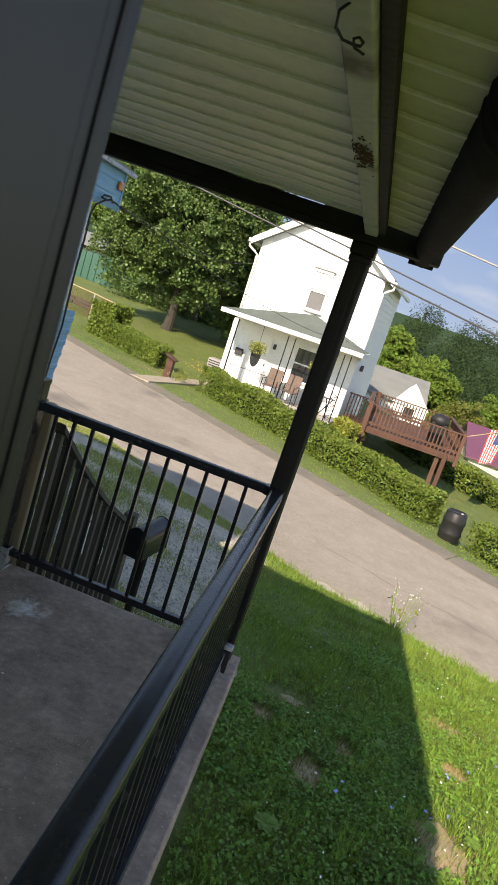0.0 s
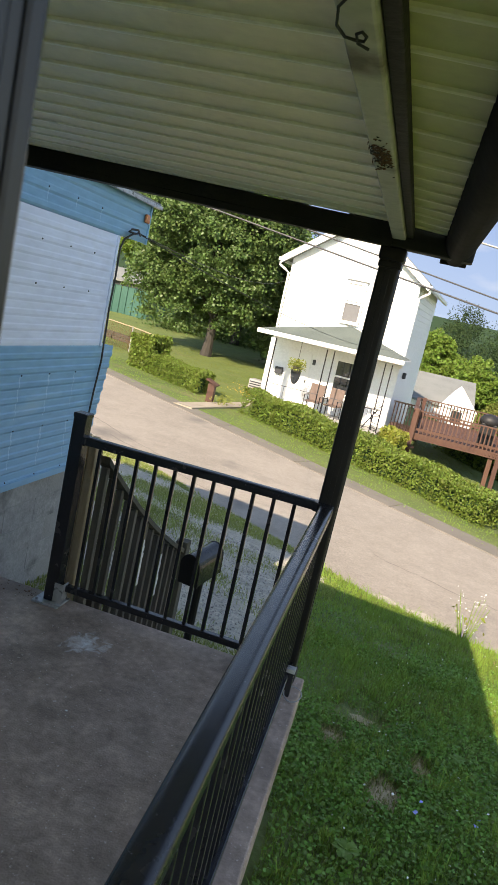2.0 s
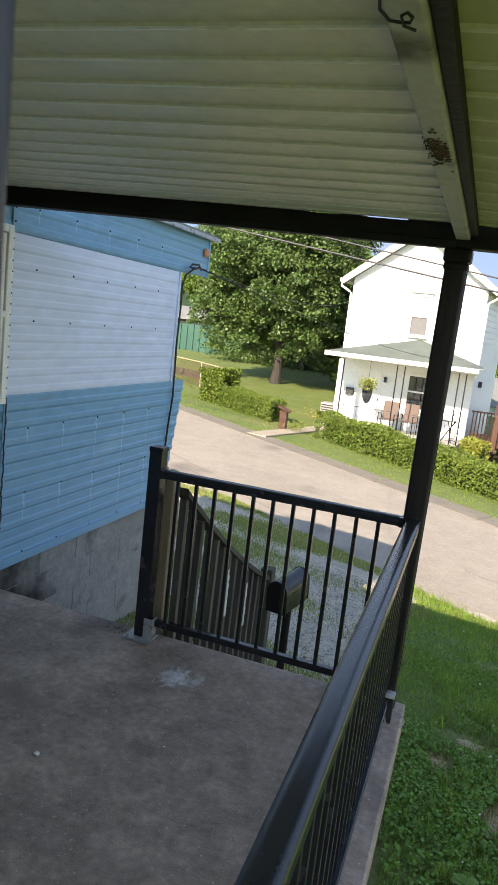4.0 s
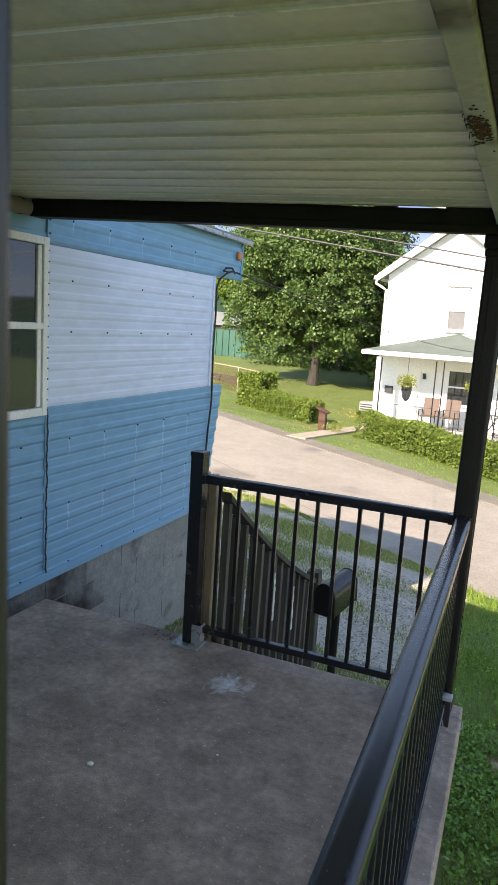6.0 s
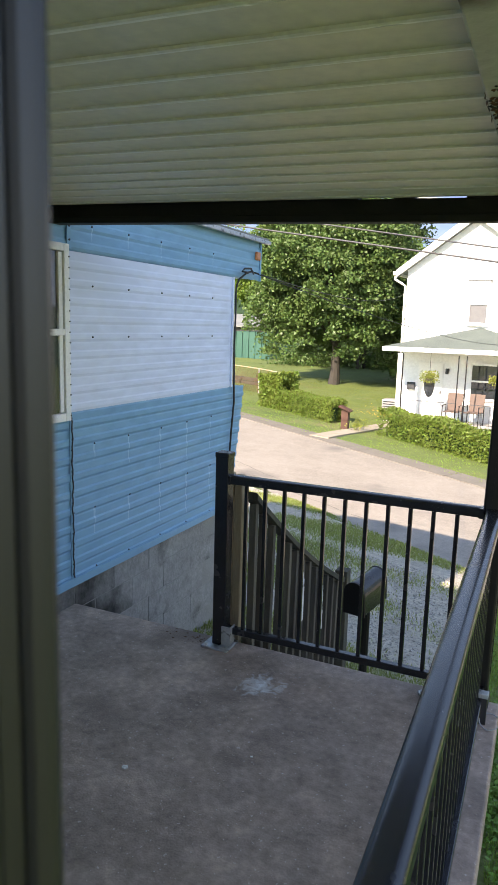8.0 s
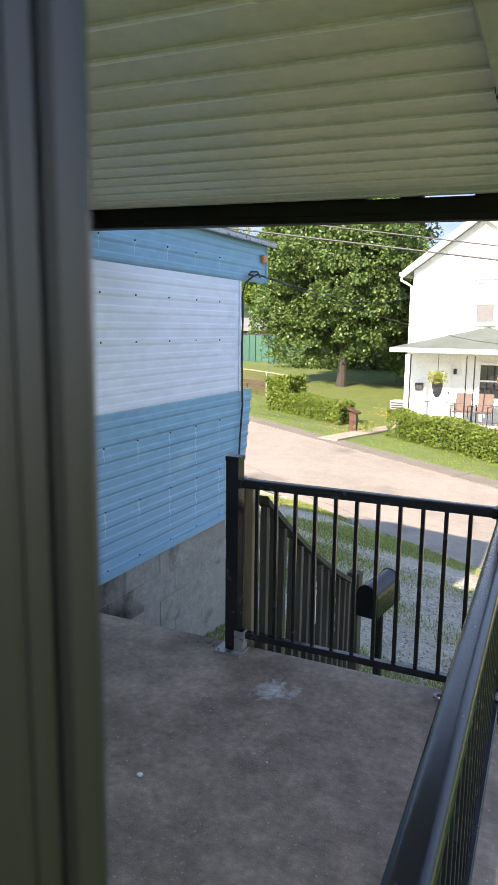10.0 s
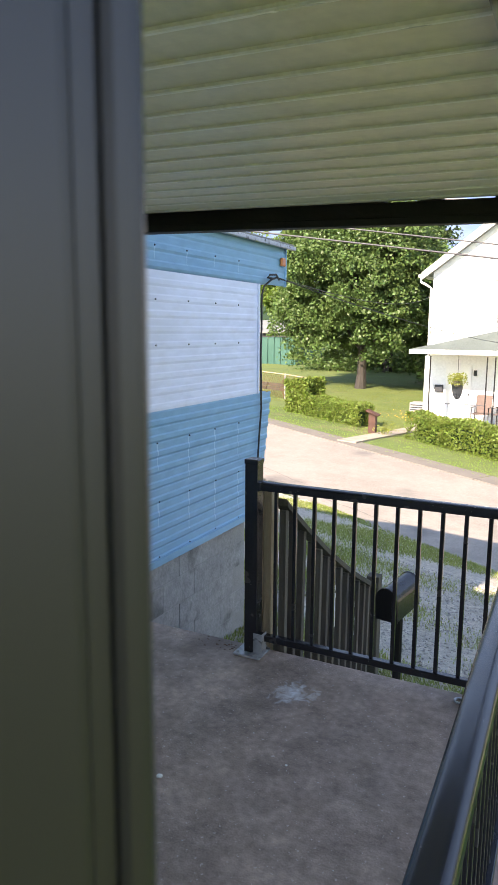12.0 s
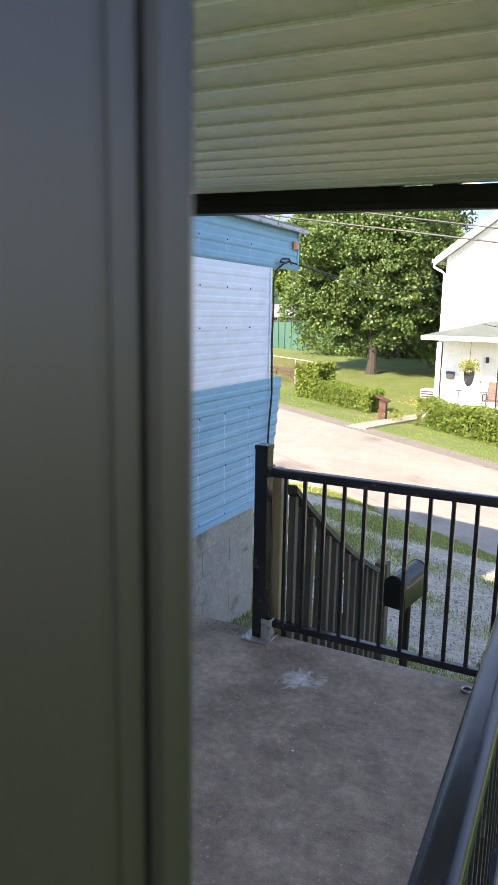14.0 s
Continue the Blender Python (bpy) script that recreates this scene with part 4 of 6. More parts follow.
def build_trailer():
    root = thing("mobile_home", "blue and white ribbed metal mobile home on a block foundation", "mobile home", (TX, 3.0, 0.0))
    SEAM, WT, TOP, BOT = 1.07, 1.935, 2.26, 0.082
    low_nose = lambda z: 5.94 - 0.22 * max(0.0, (SEAM - z)) ** 1.1
    core = solid([(TX - 0.02, -7, BOT + 0.01), (TX - 0.02, 5.66, BOT + 0.01), (TX - 0.02, 5.9, SEAM), (TX - 0.02, 5.69, SEAM), (TX - 0.02, 5.69, WT), (TX - 0.02, 6.15, WT + 0.02), (TX - 0.02, 6.15, TOP - 0.02), (TX - 0.02, -7, TOP - 0.02)] +
                 [(-5.8, -7, BOT + 0.01), (-5.8, 5.66, BOT + 0.01), (-5.8, 5.9, SEAM), (-5.8, 5.69, SEAM), (-5.8, 5.69, WT), (-5.8, 6.15, WT + 0.02), (-5.8, 6.15, TOP - 0.02), (-5.8, -7, TOP - 0.02)],
                 [tuple(range(8)), tuple(range(15, 7, -1))] + [(i, (i + 1) % 8, (i + 1) % 8 + 8, i + 8) for i in range(8)])
    part("body", core, BLUE, root)
    part("upper_panel", siding(3.70, 5.69, SEAM, WT, 0.098, 0.0036), WHITE_TR, root, "white ribbed metal panel")
    part("lower_panel", siding(3.70, 5.9, BOT, SEAM, 0.098, 0.0095, nose=low_nose), BLUE, root, "blue ribbed metal panel")
    part("lower_panel", siding(-7, 3.70, BOT, SEAM, 0.098, 0.0095), BLUE, root, "blue ribbed metal panel")
    part("band_panel", siding(3.70, 6.2, WT + 0.004, TOP, 0.105, 0.006), BLUE, root, "blue ribbed eave band")
    part("band_panel", siding(-7, 3.70, WT + 0.004, TOP, 0.105, 0.006), BLUE, root, "blue ribbed eave band")
    part("upper_panel", siding(-7, 2.72, SEAM, WT, 0.098, 0.007), WHITE_TR, root, "white ribbed metal panel")
    part("seam_strip", box(TX + 0.009, TX + 0.013, 3.685, 3.72, BOT + 0.02, SEAM - 0.01), BLUE, root)
    part("seam_strip", box(TX + 0.009, TX + 0.013, 3.685, 3.72, WT + 0.01, TOP - 0.02), BLUE, root)
    part("sill_trim", box(TX - 0.005, TX + 0.022, -7, 5.70, BOT - 0.015, BOT + 0.035, 0.004), BLUE, root, "pale blue bottom trim")
    roof = part("roof", solid([(-5.95, -7.1, TOP - 0.005), (TX + 0.05, -7.1, TOP - 0.005), (TX + 0.05, 6.28, TOP - 0.005), (-5.95, 6.28, TOP - 0.005), (-5.95, -7.1, TOP + 0.03), (TX + 0.05, -7.1, TOP + 0.03), (TX + 0.05, 6.28, TOP + 0.03), (-5.95, 6.28, TOP + 0.03), (-4.25, -7.1, TOP + 0.2), (-4.25, 6.28, TOP + 0.2)],
                                 [(0, 3, 2, 1), (0, 1, 5, 8, 4), (3, 7, 9, 6, 2), (1, 2, 6, 5), (0, 4, 7, 3), (5, 6, 9, 8), (4, 8, 9, 7)]), SHINGLE_GREY, root, "grey metal roof")
    part("drip_edge", box(TX + 0.03, TX + 0.065, -7.1, 6.29, TOP - 0.018, TOP + 0.012, 0.003), ZINC, root, "pale metal drip edge")
    part("marker_light", box(TX + 0.008, TX + 0.035, 6.08, 6.15, 2.10, 2.17, 0.01), ORANGE, root, "orange clearance light")
    part("corner_trim", box(TX - 0.01, TX + 0.016, 5.675, 5.70, SEAM, WT, 0.002), WHITE_TR, root)
    part("corner_trim", box(TX - 0.01, TX + 0.014, 6.185, 6.21, WT, TOP, 0.002), BLUE, root)
    part("nose_panel", box(-5.8, TX, 5.691, 5.70, SEAM, WT), WHITE_TR, root)
    # window
    win = part("window", box(TX - 0.03, TX + 0.0, 2.74, 3.67, 1.05, 1.945), DARK, root, "white aluminium double-hung window")
    for y0, y1, z0, z1 in ((2.70, 2.745, 1.03, 1.965), (3.64, 3.682, 1.03, 1.965), (2.745, 3.64, 1.03, 1.075), (2.745, 3.64, 1.925, 1.965), (2.745, 3.64, 1.49, 1.525)):
        part("window_frame", box(TX - 0.01, TX + 0.03, y0, y1, z0, z1, 0.004), TRIM, win)
    part("inner_frame", box(TX + 0.002, TX + 0.02, 3.605, 3.635, 1.08, 1.92, 0.003), TRIM, win)
    part("pane", box(TX + 0.004, TX + 0.008, 2.745, 3.6, 1.527, 1.922), PANE, win)
    part("pane", box(TX + 0.010, TX + 0.014, 2.745, 3.6, 1.077, 1.488), PANE, win)
    dot = mesh_of(rod((0, 0, 0), (0.006, 0, 0), 0.0062, 0.0045, 6), "screw")
    dot.materials.append(SCREW)

    def streak(y, w, za, zb, z0, z1, pitch, amp):
        """A pale run of washed-out paint that follows the ribs below a screw."""
        rows = max(2, int(round((z1 - z0) / pitch)))
        hgt = (z1 - z0) / rows
        knots = [(r + f) * hgt for r in range(rows) for f in (0.0, 0.16, 0.42, 0.52, 0.9)] + [z1 - z0]
        out = [amp * f for r in range(rows) for f in (0.0, 1.0, 1.0, 0.2, 0.3)] + [0.0]
        zs = sorted([za, zb] + [z0 + k for k in knots if za < z0 + k < zb])
        bm = bmesh.new()
        rings = []
        for z in zs:
            x = TX + float(np.interp(z - z0, knots, out)) + 0.0006
            h = w * (0.35 + 0.65 * (z - za) / (zb - za))
            rings.append((bm.verts.new((x, y - h, z)), bm.verts.new((x, y + h, z))))
        for a, b in zip(rings, rings[1:]):
            bm.faces.new((a[0], a[1], b[1], b[0]))
        part("streak", bm, STREAK, root)

    rng = random.Random(4)

    def put(me, name, y, z, o=0.007):
        ob = part(name, me, SCREW, root)
        ob.matrix_parent_inverse = world_of(root).inverted()
        ob.matrix_basis = pose(TX + o, y, z)
        return ob

    for y in (3.91, 4.26, 4.63, 4.99, 5.35):
        for z in (1.76, 1.48, 0.87, 0.49, 0.125, 2.08):
            put(dot, "screw", y + rng.uniform(-0.01, 0.01), z)
            if z in (0.87, 0.49):
                streak(y, rng.uniform(0.006, 0.011), z - rng.uniform(0.10, 0.18) - (0.16 if y > 4.5 else 0.0), z - 0.008, BOT, SEAM, 0.098, 0.0095)
            elif z == 2.08:
                streak(y, 0.006, z - rng.uniform(0.05, 0.10), z - 0.008, WT + 0.004, TOP, 0.105, 0.006)
    for y in (3.5, 3.1, 2.6, 2.0):
        for z in (0.87, 0.49, 0.125, 2.08):
            put(dot, "screw", y, z)
    z = 0.14
    while z < 1.05:
        put(dot, "screw", 3.702 + rng.uniform(-0.004, 0.004), z, 0.013)
        z += 0.06
    for z in (1.99, 2.06, 2.13, 2.2):
        put(dot, "screw", 3.702, z, 0.013)
    for k in range(16):
        put(dot, "screw", 3.676, 1.06 + k * 0.056, 0.03).scale = (1, 0.6, 0.6)
    seam = [(TX + 0.016, 3.70 + 0.004 * math.sin(k * 1.7) + 0.003 * math.sin(k * 0.6), 0.09 + k * 0.0245) for k in range(41)]
    part("sealant_bead", tube(seam, 0.004, 5), SCREW, root, "black sealant along the panel seam")
    # service cable down the corner
    loop = [(TX + 0.03, 6.02, 1.985), (TX + 0.05, 5.92, 2.02), (TX + 0.05, 5.80, 2.01), (TX + 0.05, 5.76, 1.985), (TX + 0.045, 5.86, 1.985), (TX + 0.05, 5.95, 2.0), (TX + 0.045, 5.84, 1.975), (TX + 0.03, 5.74, 1.92), (TX + 0.022, 5.715, 1.85)]
    loop += [(TX + 0.022, 5.71 + 0.006 * math.sin(i), 1.8 - 0.09 * i) for i in range(9)] + [(TX + 0.024, 5.72, 0.95), (TX + 0.024, 5.68, 0.7), (TX + 0.02, 5.66, 0.4), (TX + 0.02, 5.64, 0.1)]
    tagged(part("service_cable", tube(loop, 0.008, 6), CABLE, smooth=True), "black service cable looping down the trailer corner", "cable")


build_trailer()


def build_foundation():
    root = tagged(thing("foundation_wall", "grey mould-stained concrete block wall under the mobile home", "wall", kind="structure"))
    part("mortar_core", box(TX - 0.25, TX - 0.0655, -6.9, 5.6, -2.0, 0.07), MORTAR, root)
    bm = box(-0.098, 0.098, -0.1978, 0.1978, -0.0975, 0.0975, 0.003)
    me = mesh_of(bm, "block")
    me.materials.append(BLOCK)
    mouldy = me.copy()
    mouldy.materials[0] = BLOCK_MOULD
    for r in range(8):
        z = -0.03 - 0.2 * r
        y = 2.0 + (0.2 if r % 2 else 0)
        while y < 5.5:
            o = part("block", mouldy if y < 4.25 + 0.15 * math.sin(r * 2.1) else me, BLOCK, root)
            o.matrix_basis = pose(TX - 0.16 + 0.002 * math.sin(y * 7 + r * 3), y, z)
            y += 0.4
    part("rear_wall", box(TX - 0.25, TX - 0.06, -6.9, 1.79, -1.6, 0.069), BLOCK, root)


build_foundation()


# ---- white house across the road ----
def build_white_house():
    c = Vector((-3.15, 26.0, 0))
    root = thing("white_house", "two-storey white gabled house with a hipped front porch", "house", (c.x, c.y, -1.75))
    m = Matrix.Translation(c) @ Matrix.Rotation(radians(-5), 4, "Z")
    X0, X1, D, G, E_, R = -2.62, 2.10, 6.8, -2.0, 3.72, 5.46
    XM = (X0 + X1) / 2

    def B(x0, x1, y0, y1, z0, z1, bevel=0.0):
        return box(x0, x1, y0, y1, z0, z1, bevel, m=m)

    def S(v, f):
        return solid([m @ Vector(p) for p in v], f)

    part("wall", S([(X0, 0, G), (X1, 0, G), (X1, 0, E_), (XM, 0, R), (X0, 0, E_), (X0, D, G), (X1, D, G), (X1, D, E_), (XM, D, R), (X0, D, E_)],
                   [(0, 1, 2, 3, 4), (9, 8, 7, 6, 5), (0, 5, 6, 1), (1, 6, 7, 2), (4, 9, 5, 0), (2, 7, 8, 3), (3, 8, 9, 4)]), WHITE, root)
    z = G + 0.1
    while z < E_:
        part("clapboard", S([(X1, 0, z), (X1, D, z), (X1 + 0.02, D, z), (X1 + 0.02, 0, z), (X1, 0, z + 0.2), (X1, D, z + 0.2)], [(0, 3, 2, 1), (3, 0, 4), (1, 2, 5), (2, 3, 4, 5)]), WHITE, root)
        part("clapboard", S([(X0, 0, z), (X1, 0, z), (X1, -0.016, z), (X0, -0.016, z), (X0, 0, z + 0.2), (X1, 0, z + 0.2)], [(0, 3, 2, 1), (3, 0, 4), (1, 2, 5), (2, 3, 4, 5)]), WHITE, root)
        z += 0.205
    s = (R - E_) / (X1 - XM)
    for sg in (-1, 1):
        ov = 0.33
        a, b = (XM, R + 0.02), (XM + sg * (X1 - XM + ov), E_ - ov * s + 0.02)
        part("roof", S([(a[0], -0.3, a[1]), (b[0], -0.3, b[1]), (b[0], D + 0.3, b[1]), (a[0], D + 0.3, a[1]), (a[0], -0.3, a[1] + 0.12), (b[0], -0.3, b[1] + 0.12), (b[0], D + 0.3, b[1] + 0.12), (a[0], D + 0.3, a[1] + 0.12)],
                       [(0, 1, 2, 3), (4, 7, 6, 5), (0, 4, 5, 1), (1, 5, 6, 2), (2, 6, 7, 3), (3, 7, 4, 0)]), SHINGLE_GREY, root, "grey shingle roof slope")
        part("rake_board", S([(a[0], -0.32, a[1] - 0.2), (b[0], -0.32, b[1] - 0.14), (b[0], -0.32, b[1] + 0.1), (a[0], -0.32, a[1] + 0.1), (a[0], -0.28, a[1] - 0.2), (b[0], -0.28, b[1] - 0.14), (b[0], -0.28, b[1] + 0.1), (a[0], -0.28, a[1] + 0.1)],
                             [(0, 1, 2, 3), (4, 7, 6, 5), (0, 4, 5, 1), (1, 5, 6, 2), (2, 6, 7, 3), (3, 7, 4, 0)]), TRIM, root, "white rake board")
        part("soffit", S([(a[0], -0.28, a[1] - 0.19), (b[0], -0.28, b[1] - 0.13), (b[0], 0, b[1] - 0.13), (a[0], 0, a[1] - 0.19), (a[0], -0.28, a[1] - 0.16), (b[0], -0.28, b[1] - 0.1), (b[0], 0, b[1] - 0.1), (a[0], 0, a[1] - 0.16)],
                         [(0, 1, 2, 3), (4, 7, 6, 5), (0, 4, 5, 1), (1, 5, 6, 2), (2, 6, 7, 3), (3, 7, 4, 0)]), SHINGLE_GREY, root)
        gx = XM + sg * (X1 - XM + ov + 0.05)
        part("eave_gutter", B(gx - 0.06, gx + 0.06, -0.34, D + 0.3, E_ - ov * s - 0.06, E_ - ov * s + 0.07, 0.015), TRIM, root)
        wx = X0 - 0.05 if sg < 0 else X1 + 0.06
        pts = [(gx, -0.22, E_ - ov * s - 0.06), (gx, -0.22, E_ - ov * s - 0.2), (gx - 0.2 * sg, -0.12, E_ - ov * s - 0.32), (wx, -0.04, E_ - ov * s - 0.42), (wx, -0.04, 0.6)]
        part("downspout", tube([m @ Vector(p) for p in pts], 0.045, 6), TRIM, root)
    # upper window
    w = part("window", B(-0.36, 0.26, -0.05, -0.017, 1.78, 3.18), PANE, root, "white sash window with dark lower pane")
    for x0, x1, z0, z1 in ((-0.40, -0.33, 1.76, 3.22), (0.23, 0.30, 1.76, 3.22), (-0.33, 0.23, 3.13, 3.22), (-0.33, 0.23, 1.76, 1.82), (-0.33, 0.23, 2.42, 2.50)):
        part("window_frame", B(x0, x1, -0.09, -0.052, z0, z1, 0.008), TRIM, w)
    part("sill", B(-0.42, 0.32, -0.12, -0.052, 1.70, 1.758, 0.008), TRIM, w)
    part("head_trim", B(-0.46, 0.36, -0.12, -0.052, 3.235, 3.275, 0.008), SHINGLE_GREY, w)
    part("blind", B(-0.33, 0.23, -0.0515, -0.0505, 2.52, 3.12), BLIND, w)
    part("blind", B(-0.33, 0.23, -0.0515, -0.0505, 1.83, 2.41), MESH_GREY, w)
    # porch
    P, EV = -1.85, 0.83
    x0, x1 = -2.72, 2.42
    part("porch_roof", S([(x0, P, EV + 0.12), (x1, P, EV + 0.12), (x1, 0, EV + 0.12), (0.1, -0.02, 1.66), (x0, 0, EV + 0.12), (x0, P, EV + 0.06), (x1, P, EV + 0.06), (x1, 0, EV + 0.06), (x0, 0, EV + 0.06)],
                         [(0, 1, 3), (1, 2, 3), (4, 0, 3), (2, 4, 3), (5, 8, 7, 6), (0, 5, 6, 1), (1, 6, 7, 2), (2, 7, 8, 4), (4, 8, 5, 0)]), SHINGLE, root, "grey-green shingled hip roof")
    part("porch_fascia", B(x0 - 0.03, x1 + 0.03, P - 0.06, P + 0.0, EV - 0.04, EV + 0.11, 0.01), TRIM, root)
    for xx in (x0, x1):
        part("porch_fascia", B(xx - 0.03, xx + 0.03, P + 0.002, -0.02, EV - 0.04, EV + 0.11, 0.01), TRIM, root)
    part("porch_ceiling", B(x0 + 0.04, x1 - 0.04, P + 0.01, -0.02, EV - 0.02, EV + 0.05), TRIM, root)
    part("porch_floor", B(X0, X1, P + 0.05, -0.02, -1.9, -1.62, 0.01), CONCRETE_PALE, root)
    part("porch_corner_post", B(X0 + 0.40, X0 + 0.56, P + 0.06, P + 0.20, -1.62, EV - 0.1, 0.01), TRIM, root)
    part("porch_downspout", B(X0 + 0.57, X0 + 0.61, P + 0.05, P + 0.09, -1.62, EV - 0.1, 0.01), BLACK_DULL, root)
    for xx in (-0.18, 0.08, 1.85, 2.08):
        part("iron_post", B(xx - 0.018, xx + 0.018, P + 0.1, P + 0.136, -1.62, EV - 0.1), BLACK, root, "thin black wrought-iron porch post")
    for k in range(6):
        part("iron_scroll", tube([m @ Vector((1.85 + 0.23 * (0.5 + 0.5 * math.sin(a)), P + 0.118, -1.55 + k * 0.16 + 0.16 * a / 6.3)) for a in [i * 0.7 for i in range(10)]], 0.012, 4), BLACK, root)
    for xa, xb in ((-1.98, -0.2), (0.1, 1.83)):
        rail = part("iron_railing", B(xa, xb, P + 0.11, P + 0.127, -0.86, -0.84), CABLE_DARK, root)
        part("lower_bar", B(xa, xb, P + 0.11, P + 0.127, -1.5, -1.485), CABLE_DARK, rail)
        k = xa + 0.1
        while k < xb:
            part("iron_bar", B(k - 0.005, k + 0.005, P + 0.112, P + 0.122, -1.6, -0.86), CABLE_DARK, rail)
            k += 0.24
    door = part("front_door", B(-1.98, -1.08, -0.045, -0.018, -1.61, 0.38), TRIM, root, "white front door with a dark oval window")
    bm = bmesh.new()
    r = bmesh.ops.create_cone(bm, cap_ends=True, segments=24, radius1=1, radius2=1, depth=0.02)
    bmesh.ops.transform(bm, matrix=m @ Matrix.Translation((-1.55, -0.056, -0.42)) @ Matrix.Diagonal((0.19, 1, 0.44, 1)) @ pose(0, 0, 0, 90, 0, 0), verts=r["verts"])
    part("oval_window", bm, PANE, door)
    part("door_handle", B(-1.16, -1.12, -0.09, -0.046, -0.72, -0.6, 0.008), SCREW, door)
    pw = part("window", B(-0.08, 1.02, -0.05, -0.018, -0.78, 0.36), PANE, root, "dark porch window in a white frame")
    for xa, xb, za, zb in ((-0.17, -0.08, -0.87, 0.45), (1.02, 1.11, -0.87, 0.45), (-0.08, 1.02, 0.36, 0.45), (-0.08, 1.02, -0.87, -0.78), (-0.08, 1.02, -0.22, -0.16)):
        part("window_frame", B(xa, xb, -0.08, -0.019, za, zb, 0.006), TRIM, pw)
    part("vent_box", B(X1 + 0.02, X1 + 0.14, 1.2, 1.4, 0.2, 0.42, 0.02), SCREW, root)

    def top(name, bm, material, label, category, **k):
        return tagged(part(name, bm, material), label, category, **k)

    plate = top("letter_box", B(-2.36, -2.06, -0.13, -0.02, -0.62, -0.36, 0.02), SCREW, "small dark wall letter box beside the front door", "letter box")
    top("wall_lamp", B(-1.0, -0.9, -0.12, -0.02, 0.0, 0.2, 0.02), SCREW, "small dark porch wall lamp", "lamp")
    rng = np.random.default_rng(11)
    for hx in (-1.14, 1.02):
        b = thing("hanging_basket", "hanging basket of yellow-green trailing flowers under the porch eave", "plant", tuple(m @ Vector((hx, P + 0.25, -0.25))), group="hanging baskets")
        cc = np.array(m @ Vector((hx, P + 0.25, -0.02)))
        pts = cc + np.clip(rng.normal(size=(560, 3)), -1.7, 1.7) * [0.17, 0.17, 0.11] * (1.0 if hx < 0 else 0.75)
        part("foliage", leaf_mesh("foliage", pts, 0.055, LEAF_YELLOW, rng), LEAF_YELLOW, b)
        part("pot", rod(cc + [0, 0, -0.26], cc + [0, 0, -0.06], 0.08, 0.15, 12), RAIL_WOOD, b)
        part("hanger", rod(cc, cc + [0, 0, 0.82], 0.008, 0.008, 5), CABLE, b)
    # chairs
    chair = thing("porch_chair", "tan sling patio chair with black metal frame on the porch", "chair", tuple(m @ Vector((-0.42, P + 0.75, -1.62))), group="porch chairs")

    def C(x0, x1, y0, y1, z0, z1, rot=0.0, bevel=0.01):
        k = m @ Matrix.Translation((-0.42, P + 0.75, -1.62)) @ Matrix.Rotation(radians(rot), 4, "X")
        return box(x0, x1, y0, y1, z0, z1, bevel, m=k)

    part("seat", C(-0.26, 0.26, -0.25, 0.25, 0.42, 0.45), TAN_FABRIC, chair)
    part("backrest", C(-0.26, 0.26, 0.20, 0.23, 0.46, 1.08, -8), TAN_FABRIC, chair, "tan sling back")
    for sx in (-0.28, 0.28):
        part("armrest", C(sx - 0.025, sx + 0.025, -0.28, 0.25, 0.63, 0.66), BLACK, chair)
        for sy in (-0.26, 0.24):
            part("leg", C(sx - 0.015, sx + 0.015, sy - 0.015, sy + 0.015, 0.0, 0.64), BLACK, chair)
    copy_thing(chair, chair.matrix_basis @ pose(0.68, 0.02, 0, 0, 0, -8))
    sc = thing("folding_rack", "dark folded metal plant stand on the porch", "stand", tuple(m @ Vector((1.75, P + 0.5, -1.62))))
    for dx in (-0.25, 0.1):
        part("leg", rod(m @ Vector((1.75 + dx, P + 0.5, -1.62)), m @ Vector((1.75 - dx * 0.6, P + 0.5, -0.9)), 0.02, 0.02, 6), BLACK, sc)
    part("tray", B(1.5, 1.95, P + 0.35, P + 0.65, -0.9, -0.87, 0.005), BLACK, sc)
    ac = thing("air_conditioner", "grey slatted outdoor air conditioner beside the house", "air conditioner", tuple(m @ Vector((-3.1, 0.6, -1.75))))
    part("casing", B(-3.4, -2.85, 0.3, 0.85, -1.85, -1.1, 0.02), CABLE_GREY, ac)
    for k in range(7):
        part("slat", B(-3.36, -2.89, 0.285, 0.30, -1.75 + 0.09 * k, -1.71 + 0.09 * k), SCREW, ac)


build_white_house()


